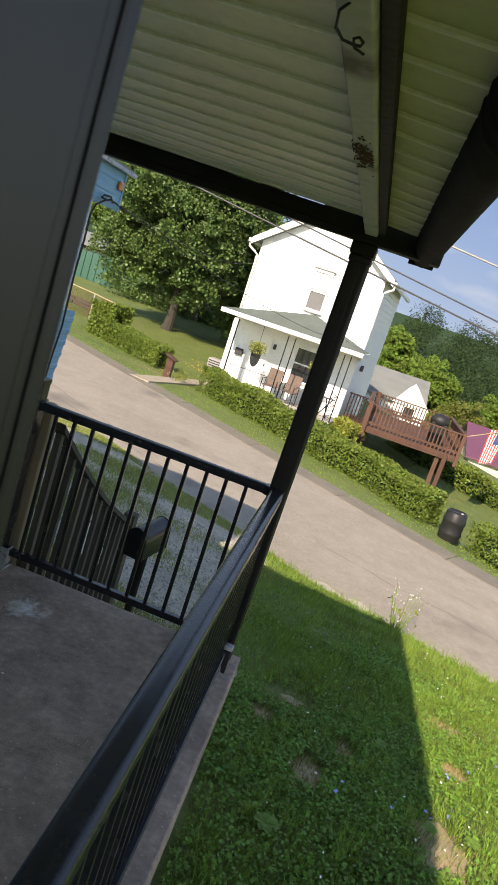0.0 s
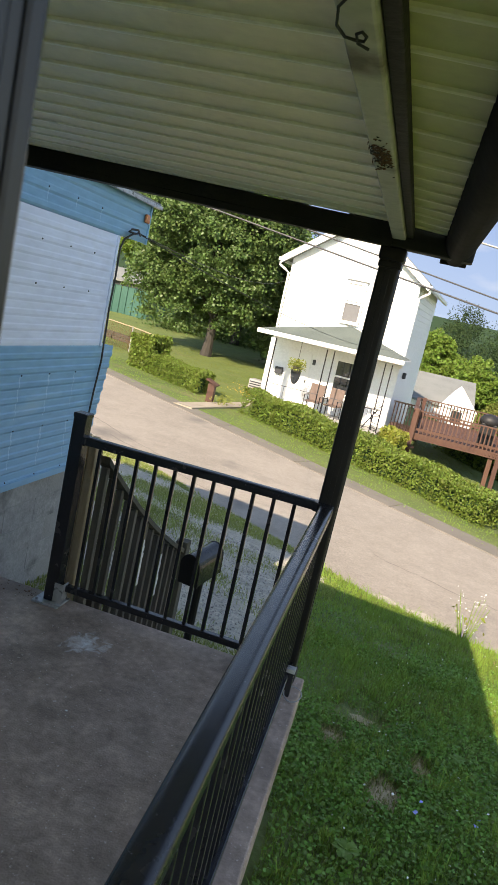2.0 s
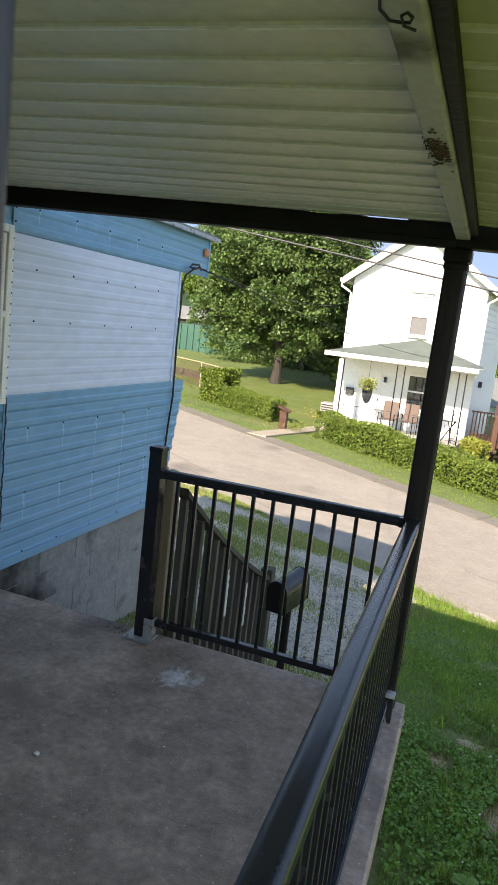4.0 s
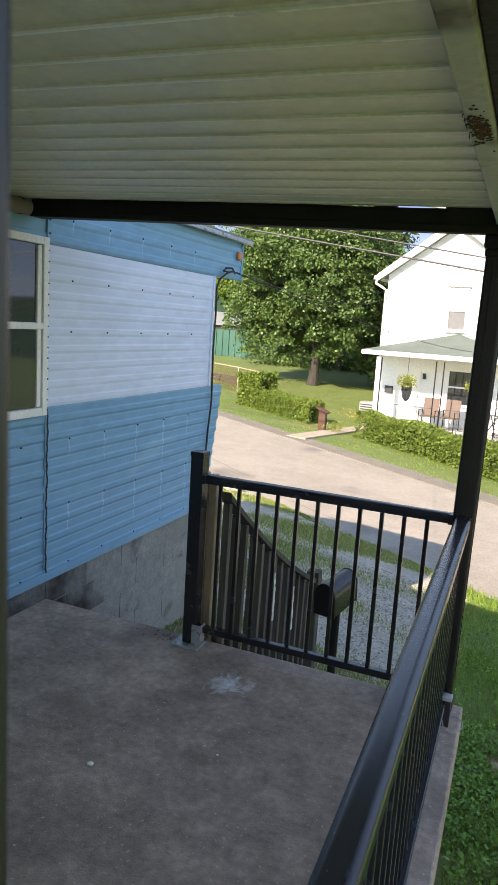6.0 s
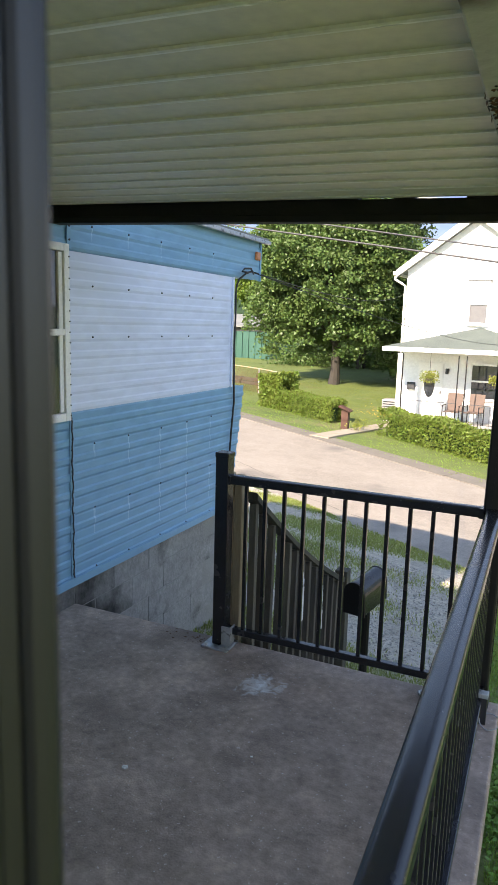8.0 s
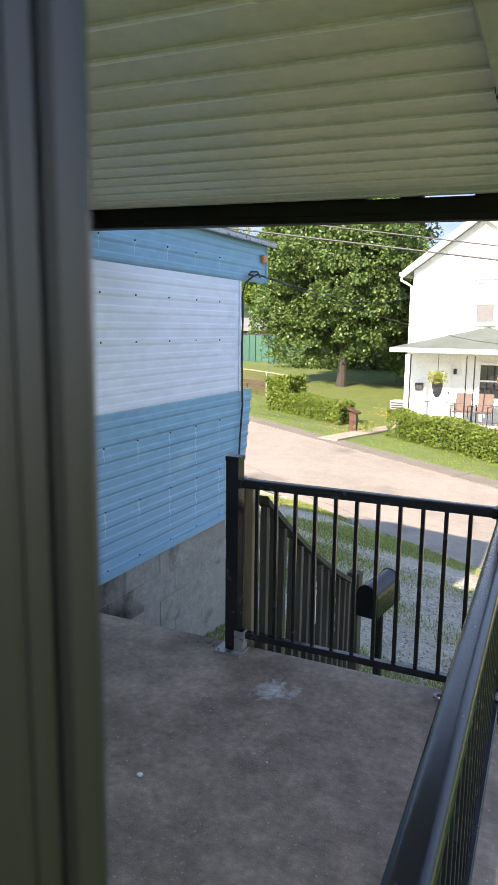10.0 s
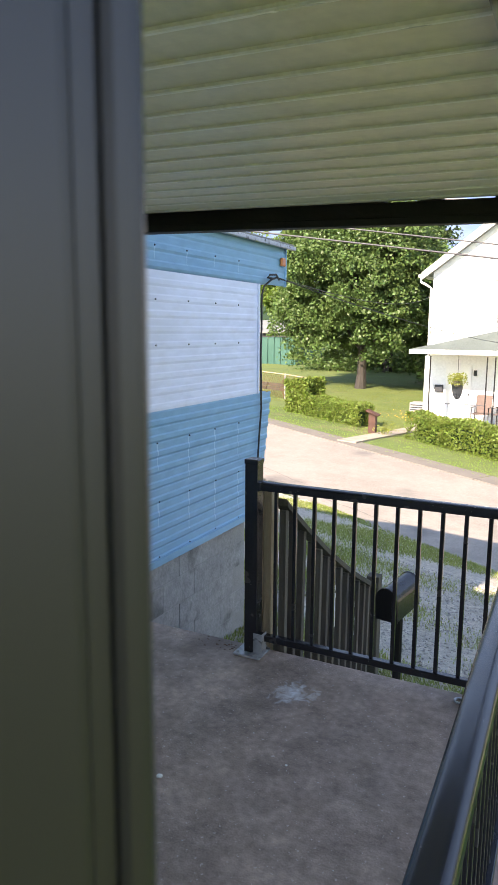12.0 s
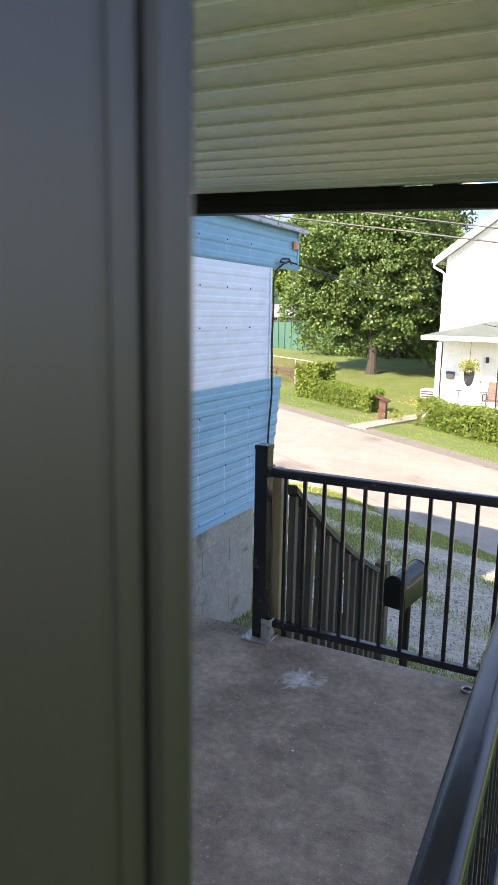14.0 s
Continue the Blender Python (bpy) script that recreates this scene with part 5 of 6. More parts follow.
# ---- deck, bin and flag beside the white house ----
def build_deck():
    Y0, Y1, X0, X1, F, T = 23.2, 28.3, -0.1, 3.0, -1.2, -0.42
    root = thing("wooden_deck", "red-brown stained wooden deck on tall posts", "deck", (X0, Y0, -2.8))
    k = Y0
    while k < Y1:
        part("deck_board", box(X0, X1, k, k + 0.13, F, F + 0.035), DECK_WOOD, root)
        k += 0.14
    for x0, x1, y0, y1 in ((X0, X1, Y0 - 0.045, Y0 - 0.002), (X0, X1, Y1 + 0.02, Y1 + 0.06), (X0 - 0.045, X0 - 0.002, Y0, Y1), (X1 + 0.002, X1 + 0.045, Y0, Y1)):
        part("rim_joist", box(x0, x1, y0, y1, F - 0.17, F + 0.03), DECK_WOOD, root)
        part("rail_cap", box(x0 - 0.05, x1 + 0.05, y0 - 0.05, y1 + 0.05, T - 0.035, T), DECK_WOOD, root)
        part("lower_rail", box(x0, x1, y0, y1, F + 0.12, F + 0.2), DECK_WOOD, root)
    me = mesh_of(box(-0.019, 0.019, -0.019, 0.019, F - 0.1, T - 0.04), "baluster")
    me.materials.append(DECK_WOOD)
    for y in (Y0 - 0.06, Y1 + 0.08):
        x = X0 + 0.1
        while x < X1:
            o = part("baluster", me, DECK_WOOD, root)
            o.matrix_basis = pose(x, y, 0)
            x += 0.125
    for x in (X0 - 0.06, X1 + 0.06):
        y = Y0 + 0.1
        while y < Y1:
            o = part("baluster", me, DECK_WOOD, root)
            o.matrix_basis = pose(x, y, 0)
            y += 0.125
    for x, y, z0 in ((X0 + 0.02, Y0 - 0.12, -2.6), (X1 - 0.55, Y0 + 0.1, -3.4), (X1 - 0.35, Y0 - 0.08, -3.4), (X1 - 0.5, Y1 - 0.2, -3.4), (X0 + 0.2, Y1 - 0.2, -3.0)):
        part("post", box(x - 0.07, x + 0.07, y - 0.07, y + 0.07, z0, F - 0.02 if x > 1 else T + 0.05, 0.01), DECK_WOOD, root)
    part("corner_post", box(X1 - 0.05, X1 + 0.06, Y0 - 0.1, Y0 + 0.01, F - 0.3, T + 0.05, 0.01), DECK_WOOD, root)
    side = thing("deck_walkway", "dark wooden walkway with railing from the house to the deck", "deck", (-0.6, 25.0, -2.2))
    part("boards", box(-0.9, 0.0, 24.4, 26.0, -1.36, -1.32), DECK_WOOD, side)
    part("rail_cap", box(-0.9, 0.0, 24.36, 24.48, -0.46, -0.42), DARK_DECK, side)
    for k in range(9):
        part("baluster", box(-0.86 + 0.11 * k, -0.82 + 0.11 * k, 24.4, 24.44, -1.4, -0.46), DARK_DECK, side)
    for k in range(3):
        part("tread", box(-0.5, 0.1, 22.8 - 0.28 * k, 23.08 - 0.28 * k, -1.62 - 0.19 * k, -1.58 - 0.19 * k), DARK_DECK, side)
    part("stringer", bar((-0.5, 23.1, -1.45), (-0.5, 22.2, -2.1), 0.05, 0.22), DARK_DECK, side)
    part("support", box(-0.6, -0.45, 24.45, 24.6, -2.6, -1.36), DARK_DECK, side)
    grill = thing("barbecue_grill", "covered black kettle grill on the deck", "grill", (2.2, 23.9, -1.165))
    bm = bmesh.new()
    r = bmesh.ops.create_uvsphere(bm, u_segments=20, v_segments=12, radius=0.32)
    bmesh.ops.transform(bm, matrix=Matrix.Translation((2.2, 23.9, -0.32)) @ Matrix.Diagonal((1, 0.8, 0.72, 1)), verts=r["verts"])
    part("lid", bm, PLASTIC, grill, smooth=True)
    part("cart", box(1.95, 2.45, 23.7, 24.1, -1.165, -0.4, 0.02), PLASTIC, grill)
    flag = thing("flag", "striped red and white flag with blue corner on a pole", "flag", (3.2, 23.15, -0.5))
    part("pole", rod((3.05, 23.15, -0.45), (3.95, 22.9, 0.06), 0.014, 0.014, 6), NEW_WOOD, flag)
    n = 13
    for k in range(n):
        bm = bmesh.new()
        cols = []
        for j in range(9):
            z = 0.0 - 0.14 * j
            x = 3.62 + 0.042 * k * (1 - 0.25 * j / 8)
            dx = 0.042 * (1 - 0.25 * j / 8)
            w = 0.035 * math.sin(k * 0.9 + j * 0.6)
            w2 = 0.035 * math.sin((k + 1) * 0.9 + j * 0.6)
            up = 0.012 * k
            cols.append((bm.verts.new((x, 23.0 + w, z + up)), bm.verts.new((x + dx, 23.0 + w2, z + up))))
        for a, b in zip(cols, cols[1:]):
            bm.faces.new((a[0], a[1], b[1], b[0]))
        part("stripe", bm, RED if k % 2 == 0 else CLOTH, flag, smooth=True)
    bm = bmesh.new()
    cols = []
    for j in range(5):
        z = 0.015 - 0.125 * j
        cols.append([bm.verts.new((3.62 + 0.042 * k * (1 - 0.25 * j / 8), 22.985 + 0.035 * math.sin(k * 0.9 + j * 0.6), z + 0.012 * k)) for k in range(6, 14)])
    for a, b in zip(cols, cols[1:]):
        for k in range(7):
            bm.faces.new((a[k], a[k + 1], b[k + 1], b[k]))
    part("canton", bm, NAVY, flag, smooth=True)


build_deck()


def build_barrel():
    x, y = 2.5, 16.25
    z = float(ground_z(x, y))
    root = thing("barrel", "black ribbed plastic barrel beside the hedge", "barrel", (x, y, z))
    prof = [(0.0, 0.0), (0.27, 0.0), (0.29, 0.04), (0.30, 0.2), (0.315, 0.24), (0.315, 0.28), (0.30, 0.32), (0.30, 0.55), (0.315, 0.59), (0.315, 0.63), (0.30, 0.67), (0.285, 0.84), (0.25, 0.88), (0.25, 0.86), (0.0, 0.86)]
    prof = [(r * 0.82, h * 0.82) for r, h in prof]
    bm = bmesh.new()
    n = 24
    rings = [[bm.verts.new((x + r * math.cos(i * math.tau / n), y + r * math.sin(i * math.tau / n), z + h)) for i in range(n)] for r, h in prof[1:-1]]
    for a, b in zip(rings, rings[1:]):
        for i in range(n):
            bm.faces.new((a[i], a[(i + 1) % n], b[(i + 1) % n], b[i]))
    bm.faces.new(rings[-1])
    bm.faces.new(rings[0][::-1])
    part("drum", bm, PLASTIC, root, smooth=True)
    part("bung", rod((x + 0.1, y - 0.08, z + 0.705), (x + 0.1, y - 0.08, z + 0.73), 0.035, 0.03, 10), CABLE_GREY, root)


build_barrel()


# ---- far buildings ----
def small_house(name, label, x0, x1, y0, y1, z0, z1, rise, wall, roof, along="y", over=0.3):
    root = thing(name, label, "house" if "house" in name else "outbuilding", (x0, y0, z0))
    part("wall", box(x0, x1, y0, y1, z0, z1), wall, root)
    xc, yc = (x0 + x1) / 2, (y0 + y1) / 2
    t = 0.12
    if along == "y":
        sec = [(x0 - over, z1 - 0.05), (xc, z1 + rise), (x1 + over, z1 - 0.05), (x1 + over, z1 - 0.05 + t), (xc, z1 + rise + t), (x0 - over, z1 - 0.05 + t)]
        v = [(x, y, z) for y in (y0 - over, y1 + over) for x, z in sec]
        gab = [[(x0, y, z1 - 0.02), (x1, y, z1 - 0.02), (xc, y, z1 + rise - 0.02)] for y in (y0 + 0.01, y1 - 0.01)]
    else:
        sec = [(y0 - over, z1 - 0.05), (yc, z1 + rise), (y1 + over, z1 - 0.05), (y1 + over, z1 - 0.05 + t), (yc, z1 + rise + t), (y0 - over, z1 - 0.05 + t)]
        v = [(x, y, z) for x in (x0 - over, x1 + over) for y, z in sec]
        gab = [[(x, y0, z1 - 0.02), (x, y1, z1 - 0.02), (x, yc, z1 + rise - 0.02)] for x in (x0 + 0.01, x1 - 0.01)]
    part("roof", solid(v, [tuple(range(6)), tuple(range(11, 5, -1))] + [(i, (i + 1) % 6, (i + 1) % 6 + 6, i + 6) for i in range(6)]), roof, root)
    for g in gab:
        part("gable", solid(g, [(0, 1, 2)]), wall, root)
    return root


cottage = small_house("cottage_house", "small white cottage with a grey roof and brick chimney", -2.9, 2.7, 42.0, 50.0, -4.5, -1.55, 1.35, WHITE, SHINGLE_GREY, "x")
part("chimney", box(-1.2, -0.75, 45.5, 46.0, -0.6, 0.35, 0.02), surf("brick_chimney", (0.36, 0.2, 0.14), (0.46, 0.28, 0.2), 6, 0.9, 0.3), cottage)
part("gable_front", solid([(1.0, 41.6, -1.6), (3.2, 41.6, -1.6), (2.1, 41.6, -0.35), (1.0, 44, -1.6), (3.2, 44, -1.6), (2.1, 44, -0.35)], [(0, 1, 2), (5, 4, 3), (0, 2, 5, 3), (2, 1, 4, 5), (0, 3, 4, 1)]), WHITE, cottage)
part("wall_front", box(1.1, 3.1, 41.7, 41.99, -4.5, -1.58), WHITE, cottage)
cw = part("window", box(1.8, 2.4, 41.66, 41.7, -2.4, -1.7), PANE, cottage)
barn = small_house("garage_outbuilding", "cream garage with a maroon metal roof", 6.3, 12.5, 42.0, 50.0, -7.0, -3.25, 1.5, CREAM, PURPLE, "x")
part("garage_door", box(7.4, 9.6, 41.94, 41.99, -7.0, -4.0), TRIM, barn, "white garage door")
shed = small_house("shed_outbuilding", "green metal shed with a grey roof", -30.0, -18.6, 44.0, 49.0, -1.3, 1.35, 0.75, GREEN_METAL, SHINGLE_GREY, "x")
# near-black band across the top of the shed's front wall
part("shed_opening", box(-30.0, -18.9, 43.95, 43.99, 1.05, 1.3), DARK, shed)
for k in range(24):
    part("rib", box(-29.8 + 0.48 * k, -29.76 + 0.48 * k, 43.94, 43.99, -1.2, 1.04), GREEN_METAL, shed)


# ---- walkway, sign post, fence ----
def build_walkway():
    root = tagged(thing("walkway", "pale concrete front walk to the white house", "path", kind="structure"))
    a, b = Vector((-6.35, 18.9, 0)), Vector((-5.35, 24.0, 0))
    n = 6
    for k in range(n):
        p, q = a.lerp(b, k / n), a.lerp(b, (k + 0.97) / n)
        za, zb = float(ground_z(p.x, p.y)) + 0.015, float(ground_z(q.x, q.y)) + 0.015
        part("slab", bar((p.x, p.y, za), (q.x, q.y, zb), 0.62, 0.06, bevel=0.008), WALK, root)
    part("flagstone", box(-6.0, -5.0, 24.0, 24.5, -1.8, -1.68, 0.01), WALK, root)


build_walkway()


def build_sign_post():
    x, y = -6.3, 21.2
    z = float(ground_z(x, y))
    root = thing("wooden_planter_post", "rustic brown wooden post box with a slanted roof by the walk", "post", (x, y, z))
    part("stake", box(x - 0.11, x + 0.11, y - 0.1, y + 0.1, z - 0.1, z + 0.6, 0.01), DECK_WOOD, root)
    part("cover", box(-0.2, 0.2, -0.17, 0.17, -0.025, 0.025, 0.01, m=pose(x, y, z + 0.63, 0, 22, 0)), DECK_WOOD, root)
    rng = np.random.default_rng(4)
    c = np.array([x + 0.5, y - 0.25, z + 0.2])
    tagged(part("flower_clump", leaf_mesh("flower_clump", c + rng.normal(size=(200, 3)) * [0.16, 0.14, 0.09], 0.05, LEAF_YELLOW, rng), LEAF_YELLOW), "low clump of orange and yellow flowers by the walk", "flowers", kind="stuff")
    c = np.array([-5.9, 25.2, -1.45])
    tagged(part("flower_bed", leaf_mesh("flower_bed", c + rng.normal(size=(260, 3)) * [0.5, 0.2, 0.1], 0.05, FLOWER_Y, rng), FLOWER_Y), "bed of yellow flowers beside the house", "flowers", kind="stuff")


build_sign_post()


def build_fence():
    root = thing("chain_link_fence", "rusty chain-link fence with pale top rail", "fence", (-12, 27, -1.3))
    P = [(-13.6, 28.0), (-11.9, 27.2), (-10.2, 26.4)]
    zs = [float(ground_z(x, y)) - 0.12 for x, y in P]
    for (x, y), z in zip(P, zs):
        part("post", rod((x, y, z - 0.1), (x, y, z + 1.15), 0.03, 0.03, 8), CABLE_GREY, root)
    for i in range(2):
        a, b = (*P[i], zs[i] + 1.12), (*P[i + 1], zs[i + 1] + 1.12)
        part("top_rail", rod(a, b, 0.022, 0.022, 6), NEW_WOOD, root)
        for s in (0, 1):
            bm = bmesh.new()
            A, Bv = Vector(a), Vector(b)
            for k in range(16):
                t0, t1 = k / 16, min(1, (k + 5) / 16)
                p, q = A.lerp(Bv, t0), A.lerp(Bv, t1)
                if s:
                    p.z -= 1.1
                else:
                    q.z -= 1.1
                rod(p, q, 0.006, 0.006, 3, bm)
            part("mesh_wires", bm, RUST, root)


build_fence()


def build_log_stack():
    """Old brown timbers laid along the lawn behind the fence."""
    root = thing("timber_stack", "low stack of weathered brown timbers on the lawn", "timbers", (-13.5, 29.6, float(ground_z(-13.5, 29.6))))
    for row in range(2):
        for k in range(2):
            a, b = Vector((-16.0 + 2.1 * k, 30.6 - 0.84 * k + 0.16 * row, 0)), Vector((-13.95 + 2.1 * k, 29.78 - 0.84 * k + 0.16 * row, 0))
            a.z, b.z = float(ground_z(a.x, a.y)) + 0.07 + 0.15 * row, float(ground_z(b.x, b.y)) + 0.07 + 0.15 * row
            part("timber", bar(a, b, 0.17, 0.145, bevel=0.015), RAIL_WOOD, root)


build_log_stack()


# ---- hedges and trees ----
def hedge(name, label, pts, height, width, count, rng, leaf=0.06, material=None):
    """A clipped hedge along pts: a solid core in the dark leaf colour and a thick coat of leaves."""
    pts = [Vector((x, y, float(ground_z(x, y)))) for x, y in pts]
    root = thing(name, label, "hedge", tuple(pts[0]))
    seg = [(b - a).length for a, b in zip(pts, pts[1:])]
    total = sum(seg)
    out = []
    for a, b, s in zip(pts, pts[1:], seg):
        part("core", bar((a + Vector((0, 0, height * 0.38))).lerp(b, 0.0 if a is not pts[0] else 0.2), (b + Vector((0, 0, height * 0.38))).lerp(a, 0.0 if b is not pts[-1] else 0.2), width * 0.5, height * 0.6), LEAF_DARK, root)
        n = int(count * 1.9 * s / total)
        t = rng.uniform(0, 1, n)
        u = rng.uniform(-1, 1, n)
        v = rng.uniform(0, 1, n)
        face = rng.integers(0, 5, n)
        w = np.where(face == 0, -1 + 0.22 * np.abs(rng.normal(size=n)), np.where(face == 1, 1 - 0.22 * np.abs(rng.normal(size=n)), np.where(face >= 3, -1 + 0.3 * np.abs(rng.normal(size=n)), u)))
        hgt = np.where(face == 2, 1 - 0.12 * np.abs(rng.normal(size=n)), v)
        pos = np.array(a)[None] + np.outer(t, np.array(b - a))
        d = (b - a).normalized()
        side = np.array((d.y, -d.x, 0))
        lump = 1 + 0.13 * np.sin(pos[:, 0] * 2.7 + pos[:, 2]) + 0.08 * np.sin(pos[:, 0] * 7.1 + hgt * 3)
        pos = pos + np.outer(-w * width * 0.5 * lump, side) * -1 + np.outer(hgt * height * (0.96 + 0.06 * np.sin(pos[:, 0] * 3.3)), [0, 0, 1])
        out.append(pos + rng.normal(size=pos.shape) * 0.025)
    part("foliage", leaf_mesh("foliage", np.concatenate(out), leaf, material or LEAF_HEDGE, rng), LEAF_HEDGE, root)
    return root


rng = np.random.default_rng(21)


def hedge_y(x):
    return 18.55 - 0.56 * x


hedge("hedge", "clipped green hedge along the white house's front lawn", [(x, hedge_y(x)) for x in (-5.1, -3.6, -2.1, -0.6, 0.9, 2.2)], 0.82, 0.85, 26000, rng)
hedge("hedge", "clipped green hedge beyond the black barrel", [(x, hedge_y(x)) for x in (3.1, 4.6, 6.2, 8.0)], 0.8, 0.85, 12000, rng)
hedge("hedge", "clipped hedge beside the front walk with a loose end", [(x, hedge_y(x) - 0.1) for x in (-9.2, -8.0, -6.85)], 0.72, 0.8, 10000, rng)
hedge("tall_hedge", "taller loose shrub at the end of the hedge", [(-10.1, hedge_y(-10.1) - 0.2), (-9.1, hedge_y(-9.1) - 0.1)], 1.3, 0.95, 7000, rng, 0.1)
hedge("hedge", "lower hedge behind the wooden deck", [(1.0, 29.0), (4.0, 27.5), (9.0, 25.5)], 0.9, 0.9, 9000, rng, 0.1)
hedge("shrub", "yellow-green shrub at the porch corner", [(-0.85, 22.3), (-0.3, 22.1)], 0.95, 0.8, 2600, rng, 0.1, LEAF_YELLOW)


def crown_points(rng, centre, radii, clumps, leaves, clump_r, low=-0.75):
    """Leaf places in clumps through an uneven crown with gaps."""
    out = []
    for _ in range(clumps):
        while True:
            d = rng.normal(size=3)
            d /= np.linalg.norm(d)
            if d[2] > low:
                break
        r = rng.uniform(0.45, 1.0) ** 0.45
        wob = 1 + 0.16 * math.sin(3 * math.atan2(d[1], d[0]) + 5 * d[2]) + 0.08 * rng.normal()
        c = np.array(centre) + d * np.array(radii) * r * wob
        s = clump_r * rng.uniform(0.6, 1.3)
        p = rng.normal(size=(leaves, 3))
        p /= np.linalg.norm(p, axis=1)[:, None]
        p[:, 2] = np.abs(p[:, 2]) * rng.choice([1, 1, 1, -0.35], leaves)
        p *= (rng.uniform(0.25, 1.0, leaves) ** 0.35)[:, None] * [s, s, s * 0.62] * 1.35
        droop = np.hypot(p[:, 0], p[:, 1])
        p[:, 2] -= 0.45 * droop ** 2 / s
        out.append(c + p + rng.normal(size=(leaves, 3)) * 0.1 * s)
    return np.concatenate(out)


def tree(name, label, base, height, radii, clumps, leaves, leaf, material, rng, trunk_r=0.22, clump_r=0.42, crown_z=None, low=-0.75, shift=(0, 0)):
    x, y = base
    z = float(ground_z(x, y))
    root = thing(name, label, "tree", (x, y, z))
    cz = crown_z if crown_z is not None else z + height - radii[2]
    top = Vector((x + shift[0] * 0.6, y + shift[1] * 0.6, cz + radii[2] * 0.4))
    pts = [Vector((x, y, z - 0.1)).lerp(top, t) + Vector((0.12 * math.sin(5 * t), 0.1 * math.sin(4 * t + 1), 0)) for t in [i / 8 for i in range(9)]]
    bm = bmesh.new()
    for i, (a, b) in enumerate(zip(pts, pts[1:])):
        rod(a, b, trunk_r * (1.25 if i == 0 else 1 - 0.1 * i), trunk_r * (1 - 0.1 * (i + 1)), 10, bm)
    part("trunk", bm, BARK, root)
    for k in range(11):
        t = 0.22 + 0.06 * k
        s = Vector((x, y, z)).lerp(top, t)
        a = k * 2.4
        e = Vector((x + shift[0], y + shift[1], cz)) + Vector((math.cos(a) * radii[0] * 0.75, math.sin(a) * radii[1] * 0.75, radii[2] * (-0.45 + 0.1 * k)))
        mid = s.lerp(e, 0.5) + Vector((0, 0, 0.25))
        bm = rod(s, mid, trunk_r * 0.34, trunk_r * 0.2, 7)
        rod(mid, e, trunk_r * 0.2, trunk_r * 0.06, 6, bm)
        part("limb", bm, BARK, root)
    c = (x + shift[0], y + shift[1], cz)
    part("crown", leaf_mesh("crown", crown_points(rng, c, radii, clumps, leaves, clump_r, low), leaf, material, rng), material, root)
    return root


tree("maple_tree", "broad leafy green maple tree on the lawn", (-10.2, 32.0), 9, (3.5, 3.2, 3.9), 520, 260, 0.135, LEAF, rng, 0.24, 0.46, crown_z=4.05, low=-0.9, shift=(-0.5, 0))
tree("dark_tree", "dark green tree behind the maple", (-11.2, 40.0), 9, (3.0, 3.0, 4.2), 300, 140, 0.18, LEAF_DARK, rng, 0.25, 0.5, crown_z=5.2, low=-0.95)
tree("dark_tree", "dark leafy tree beside the white house", (-6.6, 35.0), 9, (1.9, 2.0, 2.7), 200, 140, 0.17, LEAF, rng, 0.2, 0.45, crown_z=1.7, low=-0.95)
tree("light_tree", "light green tree behind the shed", (-25.5, 60.0), 8, (4.0, 3.0, 4.0), 240, 170, 0.2, LEAF_LIGHT, rng, 0.2, 0.6, crown_z=6.2, low=-0.95)
tree("light_tree", "bright green tree below the hillside", (4.0, 62.0), 9, (2.4, 2.4, 2.9), 240, 170, 0.2, LEAF_LIGHT, rng, 0.25, 0.5, crown_z=-2.2, low=-0.95)
tree("light_tree", "yellow-green tree behind the garage", (7.0, 58.0), 8, (2.3, 2.2, 2.5), 200, 170, 0.19, LEAF_YELLOWISH, rng, 0.25, 0.5, crown_z=-3.9, low=-0.95)
tree("light_tree", "green tree behind the cottage", (0.0, 66.0), 9, (2.6, 2.4, 3.2), 220, 170, 0.21, LEAF_LIGHT, rng, 0.25, 0.55, crown_z=-0.6, low=-0.95)
tree("light_tree", "green tree beyond the garage", (10.5, 64.0), 9, (2.8, 2.6, 2.9), 220, 170, 0.21, LEAF_LIGHT, rng, 0.25, 0.55, crown_z=-3.4, low=-0.95)


